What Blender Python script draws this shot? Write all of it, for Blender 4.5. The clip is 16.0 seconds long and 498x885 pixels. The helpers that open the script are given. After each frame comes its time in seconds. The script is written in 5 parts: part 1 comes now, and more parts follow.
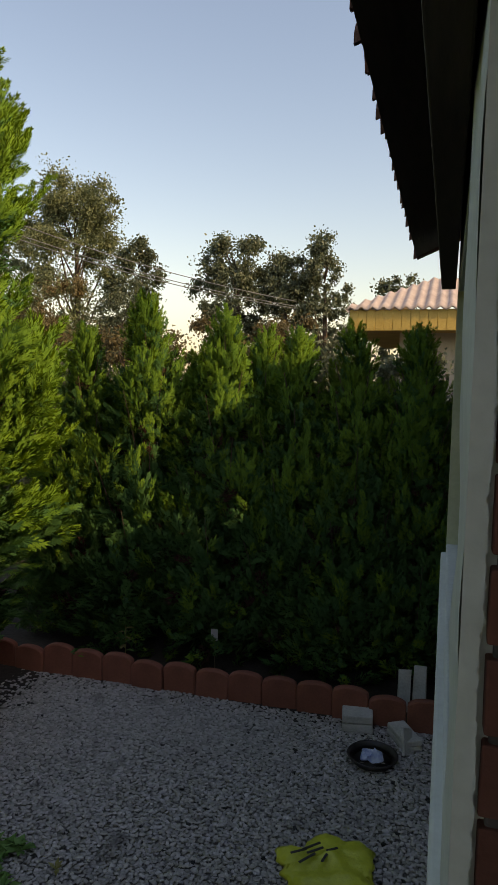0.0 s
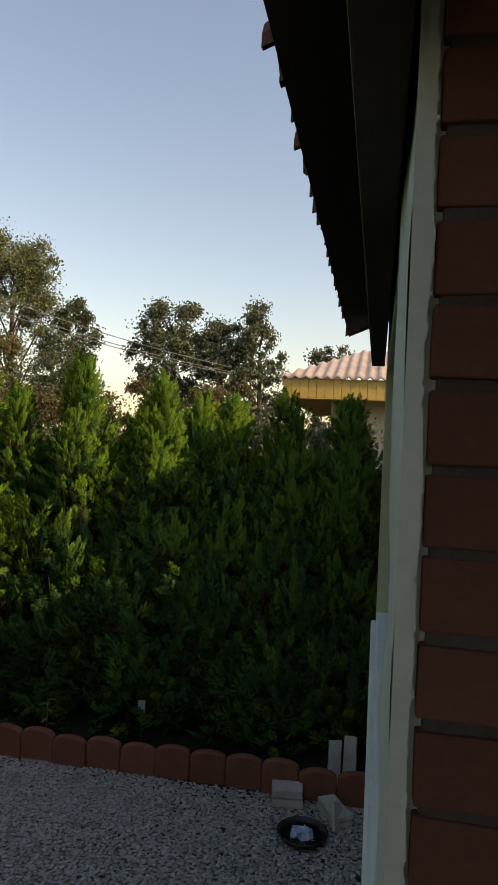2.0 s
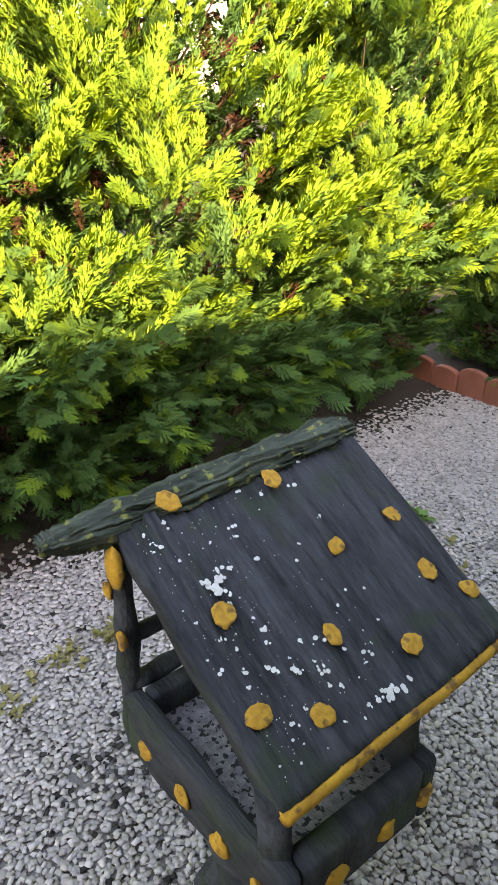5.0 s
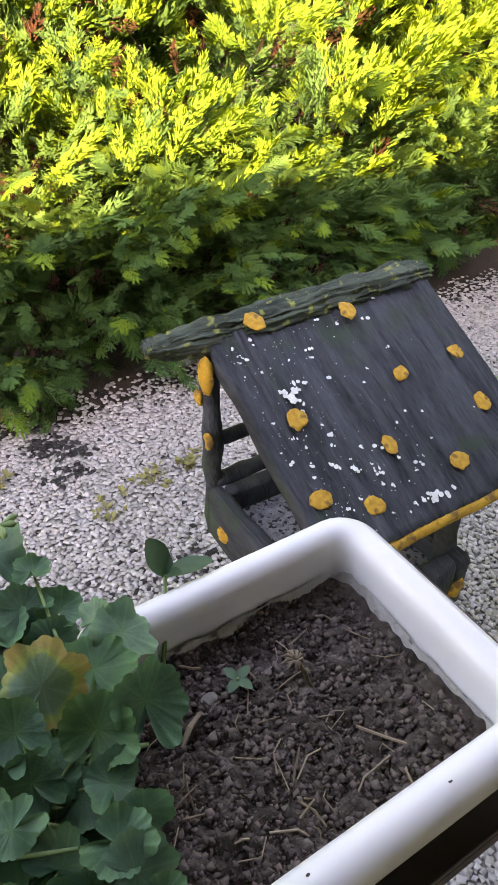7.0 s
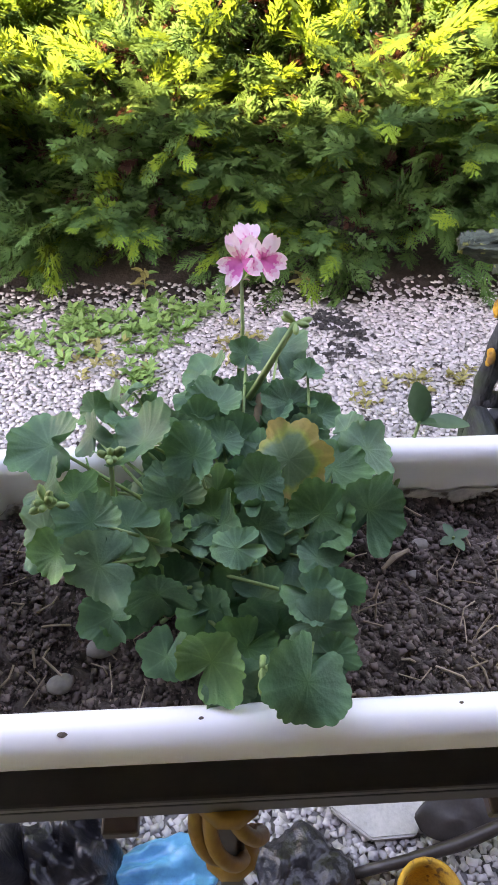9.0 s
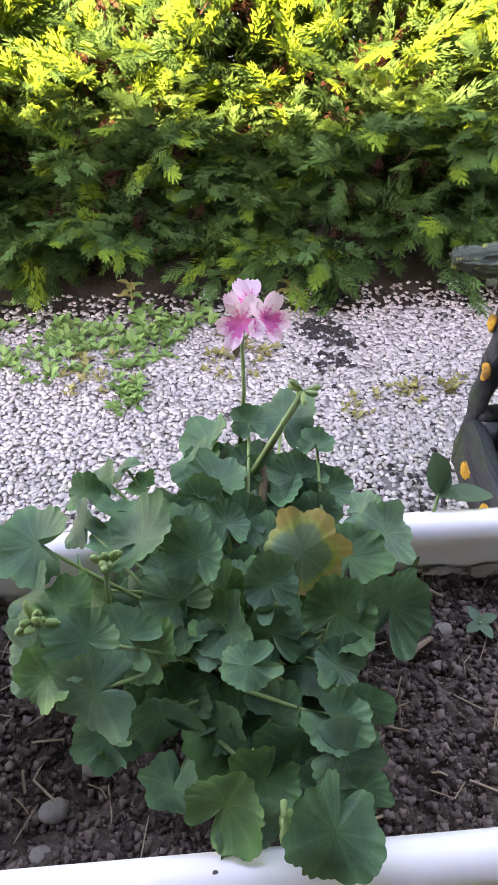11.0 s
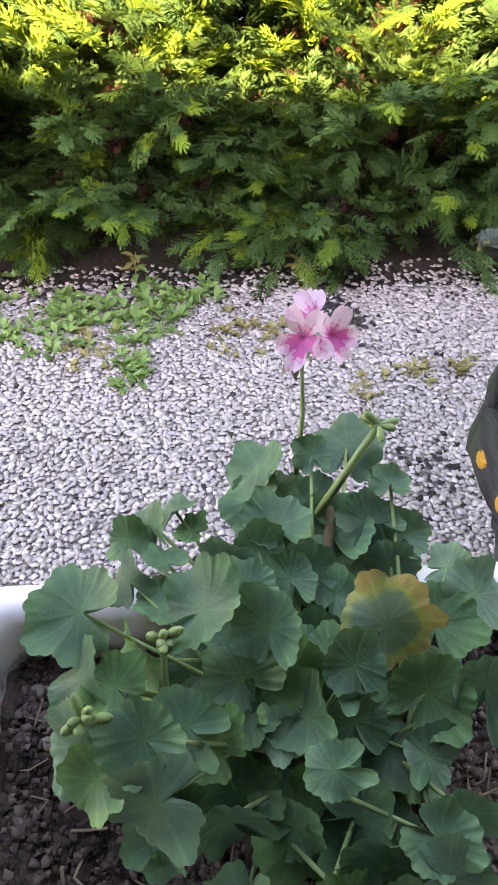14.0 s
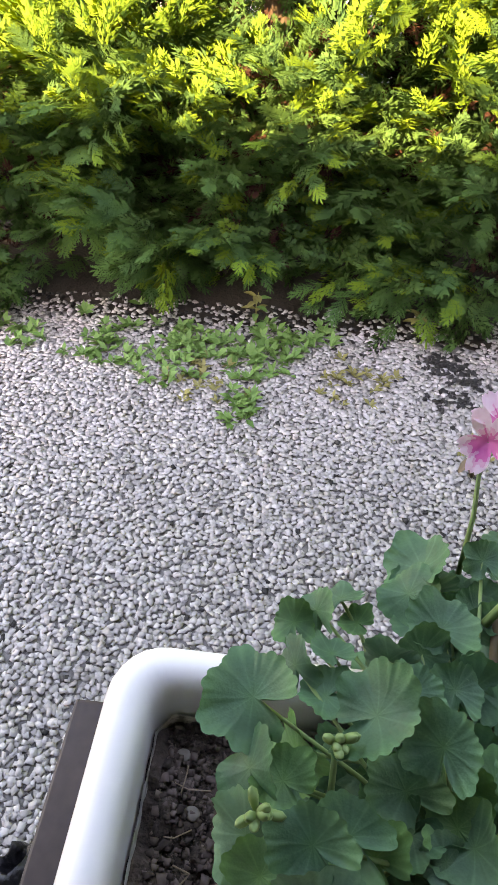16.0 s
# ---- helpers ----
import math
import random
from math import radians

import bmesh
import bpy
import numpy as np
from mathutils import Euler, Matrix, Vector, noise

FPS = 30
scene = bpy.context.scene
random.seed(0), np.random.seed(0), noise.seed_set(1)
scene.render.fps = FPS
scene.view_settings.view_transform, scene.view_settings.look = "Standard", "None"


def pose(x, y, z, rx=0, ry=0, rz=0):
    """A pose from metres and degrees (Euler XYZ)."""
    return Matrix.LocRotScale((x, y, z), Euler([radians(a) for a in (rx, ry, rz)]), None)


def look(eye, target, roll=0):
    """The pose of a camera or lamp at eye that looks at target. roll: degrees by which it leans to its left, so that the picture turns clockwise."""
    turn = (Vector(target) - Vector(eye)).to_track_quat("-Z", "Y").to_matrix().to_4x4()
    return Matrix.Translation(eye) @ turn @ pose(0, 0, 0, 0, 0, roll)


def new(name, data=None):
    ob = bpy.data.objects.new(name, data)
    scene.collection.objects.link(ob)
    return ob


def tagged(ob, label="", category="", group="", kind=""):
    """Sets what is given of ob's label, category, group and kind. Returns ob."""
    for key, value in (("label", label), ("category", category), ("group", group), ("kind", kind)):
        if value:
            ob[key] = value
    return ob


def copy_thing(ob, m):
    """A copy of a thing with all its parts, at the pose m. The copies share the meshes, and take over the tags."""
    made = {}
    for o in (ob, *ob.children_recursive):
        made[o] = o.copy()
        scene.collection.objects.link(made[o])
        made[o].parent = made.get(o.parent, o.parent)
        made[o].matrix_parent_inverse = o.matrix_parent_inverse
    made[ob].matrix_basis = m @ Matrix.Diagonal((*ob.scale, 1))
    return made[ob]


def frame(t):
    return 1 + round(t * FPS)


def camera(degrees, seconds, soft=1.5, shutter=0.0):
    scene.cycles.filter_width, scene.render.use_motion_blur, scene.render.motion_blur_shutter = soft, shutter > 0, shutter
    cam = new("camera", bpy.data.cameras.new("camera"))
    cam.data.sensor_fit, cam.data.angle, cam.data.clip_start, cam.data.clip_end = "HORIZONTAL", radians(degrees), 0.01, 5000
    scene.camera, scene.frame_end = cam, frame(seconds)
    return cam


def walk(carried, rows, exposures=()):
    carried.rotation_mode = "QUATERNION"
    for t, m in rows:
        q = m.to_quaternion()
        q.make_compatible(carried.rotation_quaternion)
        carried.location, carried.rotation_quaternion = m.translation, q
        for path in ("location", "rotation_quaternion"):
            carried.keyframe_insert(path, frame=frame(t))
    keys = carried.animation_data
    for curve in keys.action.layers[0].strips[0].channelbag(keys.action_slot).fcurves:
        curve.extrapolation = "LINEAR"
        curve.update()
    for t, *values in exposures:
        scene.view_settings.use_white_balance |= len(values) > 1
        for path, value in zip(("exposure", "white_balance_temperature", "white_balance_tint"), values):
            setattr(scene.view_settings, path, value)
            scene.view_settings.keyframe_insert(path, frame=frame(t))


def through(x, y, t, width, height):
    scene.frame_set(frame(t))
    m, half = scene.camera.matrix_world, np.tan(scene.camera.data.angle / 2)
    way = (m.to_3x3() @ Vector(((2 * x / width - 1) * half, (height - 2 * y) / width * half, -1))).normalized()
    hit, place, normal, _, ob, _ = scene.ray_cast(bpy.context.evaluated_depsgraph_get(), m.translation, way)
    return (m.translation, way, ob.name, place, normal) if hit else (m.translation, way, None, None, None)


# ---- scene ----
cam = camera(40.7, 16.0)
PATH = [
    (0, (0.043, 0.037, 2.301), (-0.519, 1.947, 2.111), 1.0),
    (0.5, (0.043, 0.014, 2.272), (-0.391, 1.957, 2.081), 2.2),
    (1, (0.031, 0.014, 2.273), (-0.325, 1.976, 2.126), 2.3),
    (1.5, (0.037, 0.009, 2.301), (-0.302, 1.98, 2.269), 3.3),
    (2, (0.04, -0.002, 2.32), (-0.337, 1.963, 2.323), 2.5),
    (2.5, (0.06, 0.003, 2.319), (-0.429, 1.941, 2.271), 2.0),
    (3, (0.058, 0.025, 2.31), (-0.587, 1.914, 2.172), 1.5),
    (3.5, (-0.068, -0.024, 2.252), (-0.958, 1.743, 1.954), -0.2),
    (3.6, (-0.055, -0.066, 2.278), (-0.974, 1.682, 1.959), -0.6),
    (4, (-0.036, -0.111, 2.258), (-1.078, 1.522, 1.761), -0.9),
    (4.2, (0.033, -0.155, 2.267), (-1.096, 1.398, 1.708), -1.6),
    (4.5, (-0.012, -0.161, 2.192), (-1.242, 1.266, 1.52), -1.4),
    (5, (0.031, -0.165, 2.136), (-1.351, 0.963, 1.234), 0.3),
    (5.2, (0.088, -0.199, 2.116), (-1.333, 0.849, 1.176), 0.3),
    (7.3, (0.242, -0.336, 2.131), (-1.099, 0.442, 0.867), 0.6),
    (7.5, (0.246, -0.335, 2.123), (-1.137, 0.334, 0.843), 0.6),
    (8, (0.26, -0.329, 2.108), (-1.127, 0.052, 0.718), 1.8),
    (8.5, (0.276, -0.351, 2.112), (-1.117, -0.217, 0.683), 0.8),
    (8.7, (0.282, -0.359, 2.11), (-1.109, -0.269, 0.676), 1.0),
    (10.8, (0.228, -0.366, 2.116), (-1.162, -0.279, 0.68), 0.3),
    (11, (0.217, -0.368, 2.117), (-1.176, -0.249, 0.687), 0.6),
    (11.5, (0.182, -0.373, 2.114), (-1.193, -0.24, 0.668), 0.7),
    (12, (0.15, -0.377, 2.103), (-1.194, -0.249, 0.628), 0.2),
    (12.5, (0.141, -0.384, 2.106), (-1.209, -0.225, 0.639), 0.5),
    (13, (0.132, -0.385, 2.103), (-1.198, -0.218, 0.619), 0.8),
    (13.5, (0.136, -0.391, 2.103), (-1.191, -0.253, 0.613), 0.7),
    (14, (0.148, -0.402, 2.103), (-1.183, -0.278, 0.615), 1.8),
    (14.5, (0.158, -0.416, 2.116), (-1.233, -0.33, 0.682), 2.3),
    (15, (0.152, -0.432, 2.117), (-1.245, -0.349, 0.688), 2.9),
    (15.5, (0.146, -0.447, 2.118), (-1.27, -0.383, 0.707), 1.4),
    (16, (0.132, -0.454, 2.125), (-1.273, -0.599, 0.709), 1.1),
]
EXPOSURES = [(0.0, 0.45, 8200, 20), (3.0, 0.45, 8200, 20), (3.5, 0.3, 8200, 20), (3.8, 0.95, 8300, 20), (4.2, 1.95, 8900, 22), (4.5, 2.8, 9300, 24), (5.0, 3.25, 9600, 26), (7.3, 3.65, 10000, 35), (8.2, 3.95, 9200, 38), (12.0, 3.92, 9200, 38), (14.0, 3.87, 9200, 38), (15.0, 3.75, 9400, 35), (15.6, 3.6, 9600, 31), (16.0, 3.52, 9600, 30)]
walk(cam, [(t, look(eye, target, roll)) for t, eye, target, roll in PATH], EXPOSURES)

# ---- sky and sun ----
SUN_EL, SUN_AZ = radians(34.3), radians(-14)          # azimuth from +x (over the house) towards +y
world = bpy.data.worlds.new("sky")
scene.world = world
world.use_nodes = True
wt = world.node_tree
sky = wt.nodes.new("ShaderNodeTexSky")
sky.sky_type, sky.sun_disc = "NISHITA", False
sky.sun_elevation, sky.sun_rotation = SUN_EL, radians(90) - SUN_AZ
sky.air_density, sky.dust_density, sky.ozone_density = 1.3, 1.0, 1.5
wt.links.new(sky.outputs[0], wt.nodes["Background"].inputs[0])
wt.nodes["Background"].inputs[1].default_value = 0.15
sun = new("sun", bpy.data.lights.new("sun", "SUN"))
sun.data.energy, sun.data.angle, sun.data.color = 3.3, radians(0.53), (1.0, 0.8, 0.47)
sd = Vector((math.cos(SUN_EL) * math.cos(SUN_AZ), math.cos(SUN_EL) * math.sin(SUN_AZ), math.sin(SUN_EL)))
sun.matrix_world = look(sd * 30, (0, 0, 0))


# ---- materials ----
def shade(name, dark, light, rough=0.7, scale=6.0, fine=60.0, bump=0.3, metal=0.0, island=0.0, objrand=0.0, glow=0.0, through=None, depth=0.01, stretch=(1, 1, 1), spec=0.5, patch=None):
    """A surface that varies between two colours at two scales, with fine relief; glow: light let through thin leaves."""
    m = bpy.data.materials.new(name)
    m.use_nodes = True
    nt = m.node_tree
    N, L = nt.nodes, nt.links
    b = N["Principled BSDF"]
    tc = N.new("ShaderNodeTexCoord")
    mp = N.new("ShaderNodeMapping")
    mp.inputs["Scale"].default_value = stretch
    L.new(tc.outputs["Object"], mp.inputs[0])
    n1, n2 = N.new("ShaderNodeTexNoise"), N.new("ShaderNodeTexNoise")
    for n, sc, det in ((n1, scale, 4), (n2, fine, 6)):
        n.inputs["Scale"].default_value, n.inputs["Detail"].default_value = sc, det
        L.new(mp.outputs[0], n.inputs["Vector"])
    mix = N.new("ShaderNodeMath")
    mix.operation = "MULTIPLY_ADD"
    L.new(n2.outputs[0], mix.inputs[0])
    mix.inputs[1].default_value = 0.6
    L.new(n1.outputs[0], mix.inputs[2])
    fac = N.new("ShaderNodeMapRange")
    fac.inputs[1].default_value, fac.inputs[2].default_value = 0.5, 1.1
    L.new(mix.outputs[0], fac.inputs[0])
    last = fac.outputs[0]
    for amount, kind, out in ((island, "ShaderNodeNewGeometry", "Random Per Island"), (objrand, "ShaderNodeObjectInfo", "Random")):
        if amount:
            g = N.new(kind)
            mm = N.new("ShaderNodeMix")
            mm.inputs[0].default_value = amount
            L.new(last, mm.inputs[2])
            L.new(g.outputs[out], mm.inputs[3])
            last = mm.outputs[0]
    ramp = N.new("ShaderNodeValToRGB")
    ramp.color_ramp.elements[0].color, ramp.color_ramp.elements[1].color = (*dark, 1), (*light, 1)
    L.new(last, ramp.inputs[0])
    colour = ramp.outputs[0]
    if patch:
        pn = N.new("ShaderNodeTexNoise")
        pn.inputs["Scale"].default_value, pn.inputs["Detail"].default_value = patch[1], 7
        L.new(tc.outputs["Object"], pn.inputs["Vector"])
        pr = N.new("ShaderNodeMapRange")
        pr.inputs[1].default_value, pr.inputs[2].default_value = patch[2], patch[3]
        L.new(pn.outputs[0], pr.inputs[0])
        px = N.new("ShaderNodeMix")
        px.data_type = "RGBA"
        L.new(pr.outputs[0], px.inputs[0])
        L.new(colour, px.inputs[6])
        px.inputs[7].default_value = (*patch[0], 1)
        colour = px.outputs[2]
    L.new(colour, b.inputs["Base Color"])
    b.inputs["Roughness"].default_value, b.inputs["Metallic"].default_value = rough, metal
    b.inputs["Specular IOR Level"].default_value = spec
    if bump:
        bp = N.new("ShaderNodeBump")
        bp.inputs["Strength"].default_value, bp.inputs["Distance"].default_value = bump, depth
        L.new(mix.outputs[0], bp.inputs["Height"])
        L.new(bp.outputs[0], b.inputs["Normal"])
    if glow:
        tr = N.new("ShaderNodeBsdfTranslucent")
        if through:
            tr.inputs[0].default_value = (*through, 1)
        else:
            L.new(ramp.outputs[0], tr.inputs[0])
        ms = N.new("ShaderNodeMixShader")
        ms.inputs[0].default_value = glow
        L.new(b.outputs[0], ms.inputs[1])
        L.new(tr.outputs[0], ms.inputs[2])
        L.new(ms.outputs[0], N["Material Output"].inputs[0])
    return m


EARTH = shade("earth", (0.008, 0.006, 0.005), (0.04, 0.03, 0.022), 0.95, 1.5, 40, 0.6, depth=0.02)
STONE = shade("marble_chips", (0.29, 0.275, 0.268), (0.56, 0.535, 0.525), 0.85, 3, 90, 0.3, island=0.75, depth=0.003, spec=0.2, patch=((0.2, 0.19, 0.185), 3.0, 0.6, 0.75))
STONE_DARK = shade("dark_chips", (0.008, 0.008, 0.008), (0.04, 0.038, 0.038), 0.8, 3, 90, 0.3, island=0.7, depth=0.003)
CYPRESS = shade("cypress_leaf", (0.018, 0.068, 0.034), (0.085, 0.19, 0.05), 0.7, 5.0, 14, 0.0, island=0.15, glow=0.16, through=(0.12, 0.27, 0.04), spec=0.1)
# young shoots; also stands in for the sunlit upper crown, coloured by height
YOUNG_SUNLIT = shade("young_sunlit_tip", (0.055, 0.145, 0.026), (0.145, 0.25, 0.026), 0.7, 4.0, 14, 0.0, island=0.15, glow=0.13, through=(0.27, 0.4, 0.012), spec=0.1)
TWIG = shade("brown_twig", (0.02, 0.011, 0.009), (0.07, 0.033, 0.024), 0.95, 5, 50, 0.0, island=0.6, spec=0.1)
BARK = shade("bark", (0.04, 0.028, 0.02), (0.14, 0.10, 0.075), 0.95, 8, 60, 0.8, stretch=(1, 1, 0.2))
LEAF_FAR = shade("tree_leaf", (0.05, 0.07, 0.04), (0.14, 0.165, 0.09), 0.5, 0.6, 5, 0.0, island=0.6, glow=0.3)
LEAF_PALE = shade("pale_tree_leaf", (0.085, 0.105, 0.045), (0.21, 0.24, 0.115), 0.6, 0.6, 5, 0.0, island=0.6, glow=0.35)
SHRUB = shade("dry_shrub_leaf", (0.05, 0.05, 0.018), (0.19, 0.14, 0.06), 0.7, 0.6, 5, 0.0, island=0.7, glow=0.3)
WHITEWALL = shade("white_wall_paint", (0.56, 0.59, 0.54), (0.72, 0.75, 0.70), 0.8, 4, 60, 0.5, depth=0.004)
GREENPAINT = shade("greenish_jamb_paint", (0.42, 0.46, 0.30), (0.56, 0.60, 0.42), 0.8, 4, 60, 0.4, depth=0.004)
BRICK = shade("brown_brick", (0.10, 0.035, 0.024), (0.20, 0.075, 0.05), 0.85, 10, 140, 0.5, objrand=0.35, depth=0.003)
MORTAR = shade("dark_mortar", (0.05, 0.045, 0.042), (0.11, 0.10, 0.095), 0.95, 10, 140, 0.5, depth=0.003)
EAVEWOOD = shade("dark_eave_wood", (0.03, 0.02, 0.015), (0.09, 0.06, 0.045), 0.85, 5, 60, 0.4, stretch=(1, 0.15, 1))
TILE = shade("dark_roof_tile", (0.10, 0.045, 0.03), (0.22, 0.10, 0.07), 0.85, 5, 60, 0.4)
TERRACOTTA = shade("terracotta", (0.13, 0.04, 0.026), (0.27, 0.095, 0.06), 0.85, 8, 90, 0.4, objrand=0.3, depth=0.004)
POT = shade("white_plastic", (0.78, 0.78, 0.79), (0.86, 0.86, 0.87), 0.32, 3, 30, 0.04, depth=0.001)
POTDIRT = shade("limescale", (0.3, 0.27, 0.24), (0.68, 0.66, 0.63), 0.9, 30, 200, 0.5, depth=0.002, patch=((0.1, 0.08, 0.065), 70.0, 0.58, 0.68))
SOIL = shade("potting_soil", (0.022, 0.015, 0.012), (0.12, 0.09, 0.075), 0.95, 25, 220, 1.0, depth=0.006, patch=((0.24, 0.2, 0.175), 45.0, 0.56, 0.7))
CLOD = shade("soil_crumb", (0.018, 0.012, 0.011), (0.22, 0.165, 0.145), 0.95, 40, 220, 0.6, island=0.7, depth=0.002)
PEBBLE = shade("pale_pebble", (0.16, 0.14, 0.12), (0.30, 0.27, 0.23), 0.8, 60, 300, 0.4, depth=0.001)
STRAW = shade("dry_stalk", (0.16, 0.11, 0.075), (0.38, 0.30, 0.21), 0.85, 60, 200, 0.2, island=0.6, depth=0.001)
IRON = shade("black_painted_iron", (0.012, 0.010, 0.009), (0.035, 0.028, 0.026), 0.42, 20, 120, 0.15, depth=0.001)
GOLD = shade("gold_painted_iron", (0.22, 0.11, 0.015), (0.42, 0.24, 0.04), 0.45, 15, 120, 0.3, metal=0.3, depth=0.002)
GLEAF = shade("geranium_leaf", (0.028, 0.085, 0.04), (0.085, 0.20, 0.10), 0.55, 14, 120, 0.25, objrand=0.35, glow=0.18, depth=0.002)
GSTEM = shade("geranium_stem", (0.10, 0.20, 0.06), (0.20, 0.32, 0.12), 0.6, 30, 160, 0.2, depth=0.001)
WOODSTEM = shade("woody_stem", (0.07, 0.05, 0.03), (0.16, 0.12, 0.07), 0.85, 30, 160, 0.4, depth=0.001)
PETAL = shade("pale_pink_petal", (0.82, 0.54, 0.70), (0.93, 0.78, 0.87), 0.6, 50, 200, 0.05, glow=0.3, depth=0.001)
PETAL_MID = shade("pink_petal", (0.78, 0.34, 0.56), (0.88, 0.52, 0.70), 0.6, 50, 200, 0.05, glow=0.3, depth=0.001)
PETAL_DEEP = shade("deep_pink_petal", (0.70, 0.09, 0.38), (0.82, 0.22, 0.50), 0.6, 50, 200, 0.05, glow=0.3, depth=0.001)
WEED = shade("weed_leaf", (0.06, 0.17, 0.035), (0.2, 0.37, 0.1), 0.65, 3, 20, 0.0, island=0.6, glow=0.25)
WEED_DRY = shade("yellowing_weed_leaf", (0.18, 0.17, 0.05), (0.34, 0.32, 0.12), 0.7, 3, 20, 0.0, island=0.6, glow=0.25)
CONCRETE = shade("dark_painted_concrete", (0.008, 0.01, 0.013), (0.065, 0.074, 0.086), 0.8, 9, 60, 1.4, depth=0.008, stretch=(0.3, 3.2, 1), spec=0.25, patch=((0.03, 0.048, 0.03), 9.0, 0.54, 0.7))
MOSSY = shade("mossy_painted_concrete", (0.012, 0.02, 0.016), (0.085, 0.11, 0.085), 0.9, 9, 60, 1.2, depth=0.008, stretch=(3, 0.35, 3), spec=0.25, patch=((0.2, 0.22, 0.06), 38.0, 0.58, 0.66))
OCHRE = shade("ochre_paint", (0.3, 0.14, 0.015), (0.6, 0.33, 0.03), 0.85, 30, 150, 0.6, depth=0.002, patch=((0.16, 0.08, 0.02), 40.0, 0.56, 0.66))
LICHEN = shade("white_lichen", (0.5, 0.52, 0.5), (0.72, 0.74, 0.72), 0.95, 40, 200, 0.5, depth=0.001)
SPECKLE = shade("speckled_grit", (0.1, 0.1, 0.115), (0.4, 0.39, 0.42), 0.9, 60, 260, 0.8, depth=0.003, patch=((0.03, 0.03, 0.035), 90.0, 0.55, 0.6))
GLASS = shade("dark_window_glass", (0.01, 0.012, 0.014), (0.016, 0.018, 0.02), 0.05, 2, 10, 0.0)
GREYFRAME = shade("dark_window_frame", (0.03, 0.03, 0.032), (0.07, 0.07, 0.075), 0.5, 10, 60, 0.1)
ROOFPALE = shade("pale_pink_roof_tile", (0.30, 0.245, 0.225), (0.46, 0.39, 0.365), 0.85, 3, 30, 0.4)
YELLOWWOOD = shade("yellow_painted_boards", (0.42, 0.27, 0.06), (0.58, 0.40, 0.11), 0.75, 3, 40, 0.3)
BEIGE = shade("beige_render", (0.42, 0.36, 0.26), (0.52, 0.46, 0.36), 0.9, 2, 40, 0.3)
YBAG = shade("yellow_green_plastic", (0.42, 0.44, 0.03), (0.58, 0.60, 0.06), 0.4, 8, 50, 0.5, depth=0.01)
BLUEBAG = shade("blue_plastic", (0.02, 0.22, 0.42), (0.05, 0.42, 0.62), 0.35, 10, 60, 0.5, depth=0.006)
BLACKBAG = shade("black_plastic", (0.008, 0.008, 0.01), (0.025, 0.025, 0.03), 0.28, 12, 60, 0.8, depth=0.01)
SLAB = shade("pale_broken_slab", (0.30, 0.30, 0.28), (0.52, 0.51, 0.48), 0.9, 8, 70, 0.6, depth=0.006)
INK = shade("black_print", (0.01, 0.01, 0.01), (0.03, 0.03, 0.03), 0.5, 20, 60, 0.0)
CABLE = shade("black_cable", (0.15, 0.15, 0.15), (0.25, 0.25, 0.25), 0.6, 5, 20, 0.0)
FLOORTILE = shade("veranda_floor_tile", (0.30, 0.26, 0.22), (0.42, 0.37, 0.32), 0.5, 3, 40, 0.2)


# ---- building helpers ----
def link(name, bm, mat, smooth=False):
    me = bpy.data.meshes.new(name)
    bm.to_mesh(me)
    bm.free()
    for m in (mat if isinstance(mat, (list, tuple)) else [mat]):
        me.materials.append(m)
    if smooth:
        me.shade_smooth()
    return new(name, me)


def part(name, bm, mat, parent, label="", smooth=False):
    ob = link(name, bm, mat, smooth)
    ob.parent = parent
    if label:
        tagged(ob, label)
    return ob


def empty(name, at, label, category, group="", kind=""):
    ob = new(name)
    ob.location = at
    return tagged(ob, label, category, group, kind)


def box(bm, lo, hi, bevel=0.0, m=None):
    c = [(a + b) / 2 for a, b in zip(lo, hi)]
    d = [b - a for a, b in zip(lo, hi)]
    r = bmesh.ops.create_cube(bm, size=1.0, matrix=Matrix.Translation(c) @ Matrix.Diagonal((*d, 1)))
    vs = r["verts"]
    if bevel:
        es = list({e for v in vs for e in v.link_edges})
        out = bmesh.ops.bevel(bm, geom=es, offset=bevel, segments=2, affect="EDGES", profile=0.5)
        vs = out["verts"]
    if m is not None:
        bmesh.ops.transform(bm, matrix=m, verts=list({v for v in vs if v.is_valid}))
    return vs


def tube(bm, pts, radii, n=8, cap=True):
    """A bent tapered rod through pts."""
    pts = [Vector(p) for p in pts]
    if not isinstance(radii, (list, tuple)):
        radii = [radii] * len(pts)
    rings = []
    up = Vector((0.31, 0.2, 0.93))
    for i, p in enumerate(pts):
        d = (pts[min(i + 1, len(pts) - 1)] - pts[max(i - 1, 0)]).normalized()
        a = d.cross(up)
        if a.length < 0.1:
            a = d.cross(Vector((1, 0, 0)))
        a.normalize()
        b = d.cross(a)
        rings.append([bm.verts.new(p + (a * math.cos(k * math.tau / n) + b * math.sin(k * math.tau / n)) * radii[i]) for k in range(n)])
    for r0, r1 in zip(rings, rings[1:]):
        for k in range(n):
            bm.faces.new((r0[k], r0[(k + 1) % n], r1[(k + 1) % n], r1[k]))
    if cap:
        bm.faces.new(rings[0][::-1])
        bm.faces.new(rings[-1])


def rough_up(bm, amount, scale, seed=0.0):
    for v in bm.verts:
        q = v.co * scale + Vector((seed, seed * 1.7, -seed))
        v.co += Vector((noise.noise(q), noise.noise(q + Vector((9, 3, 1))), noise.noise(q + Vector((4, 8, 7))))) * amount


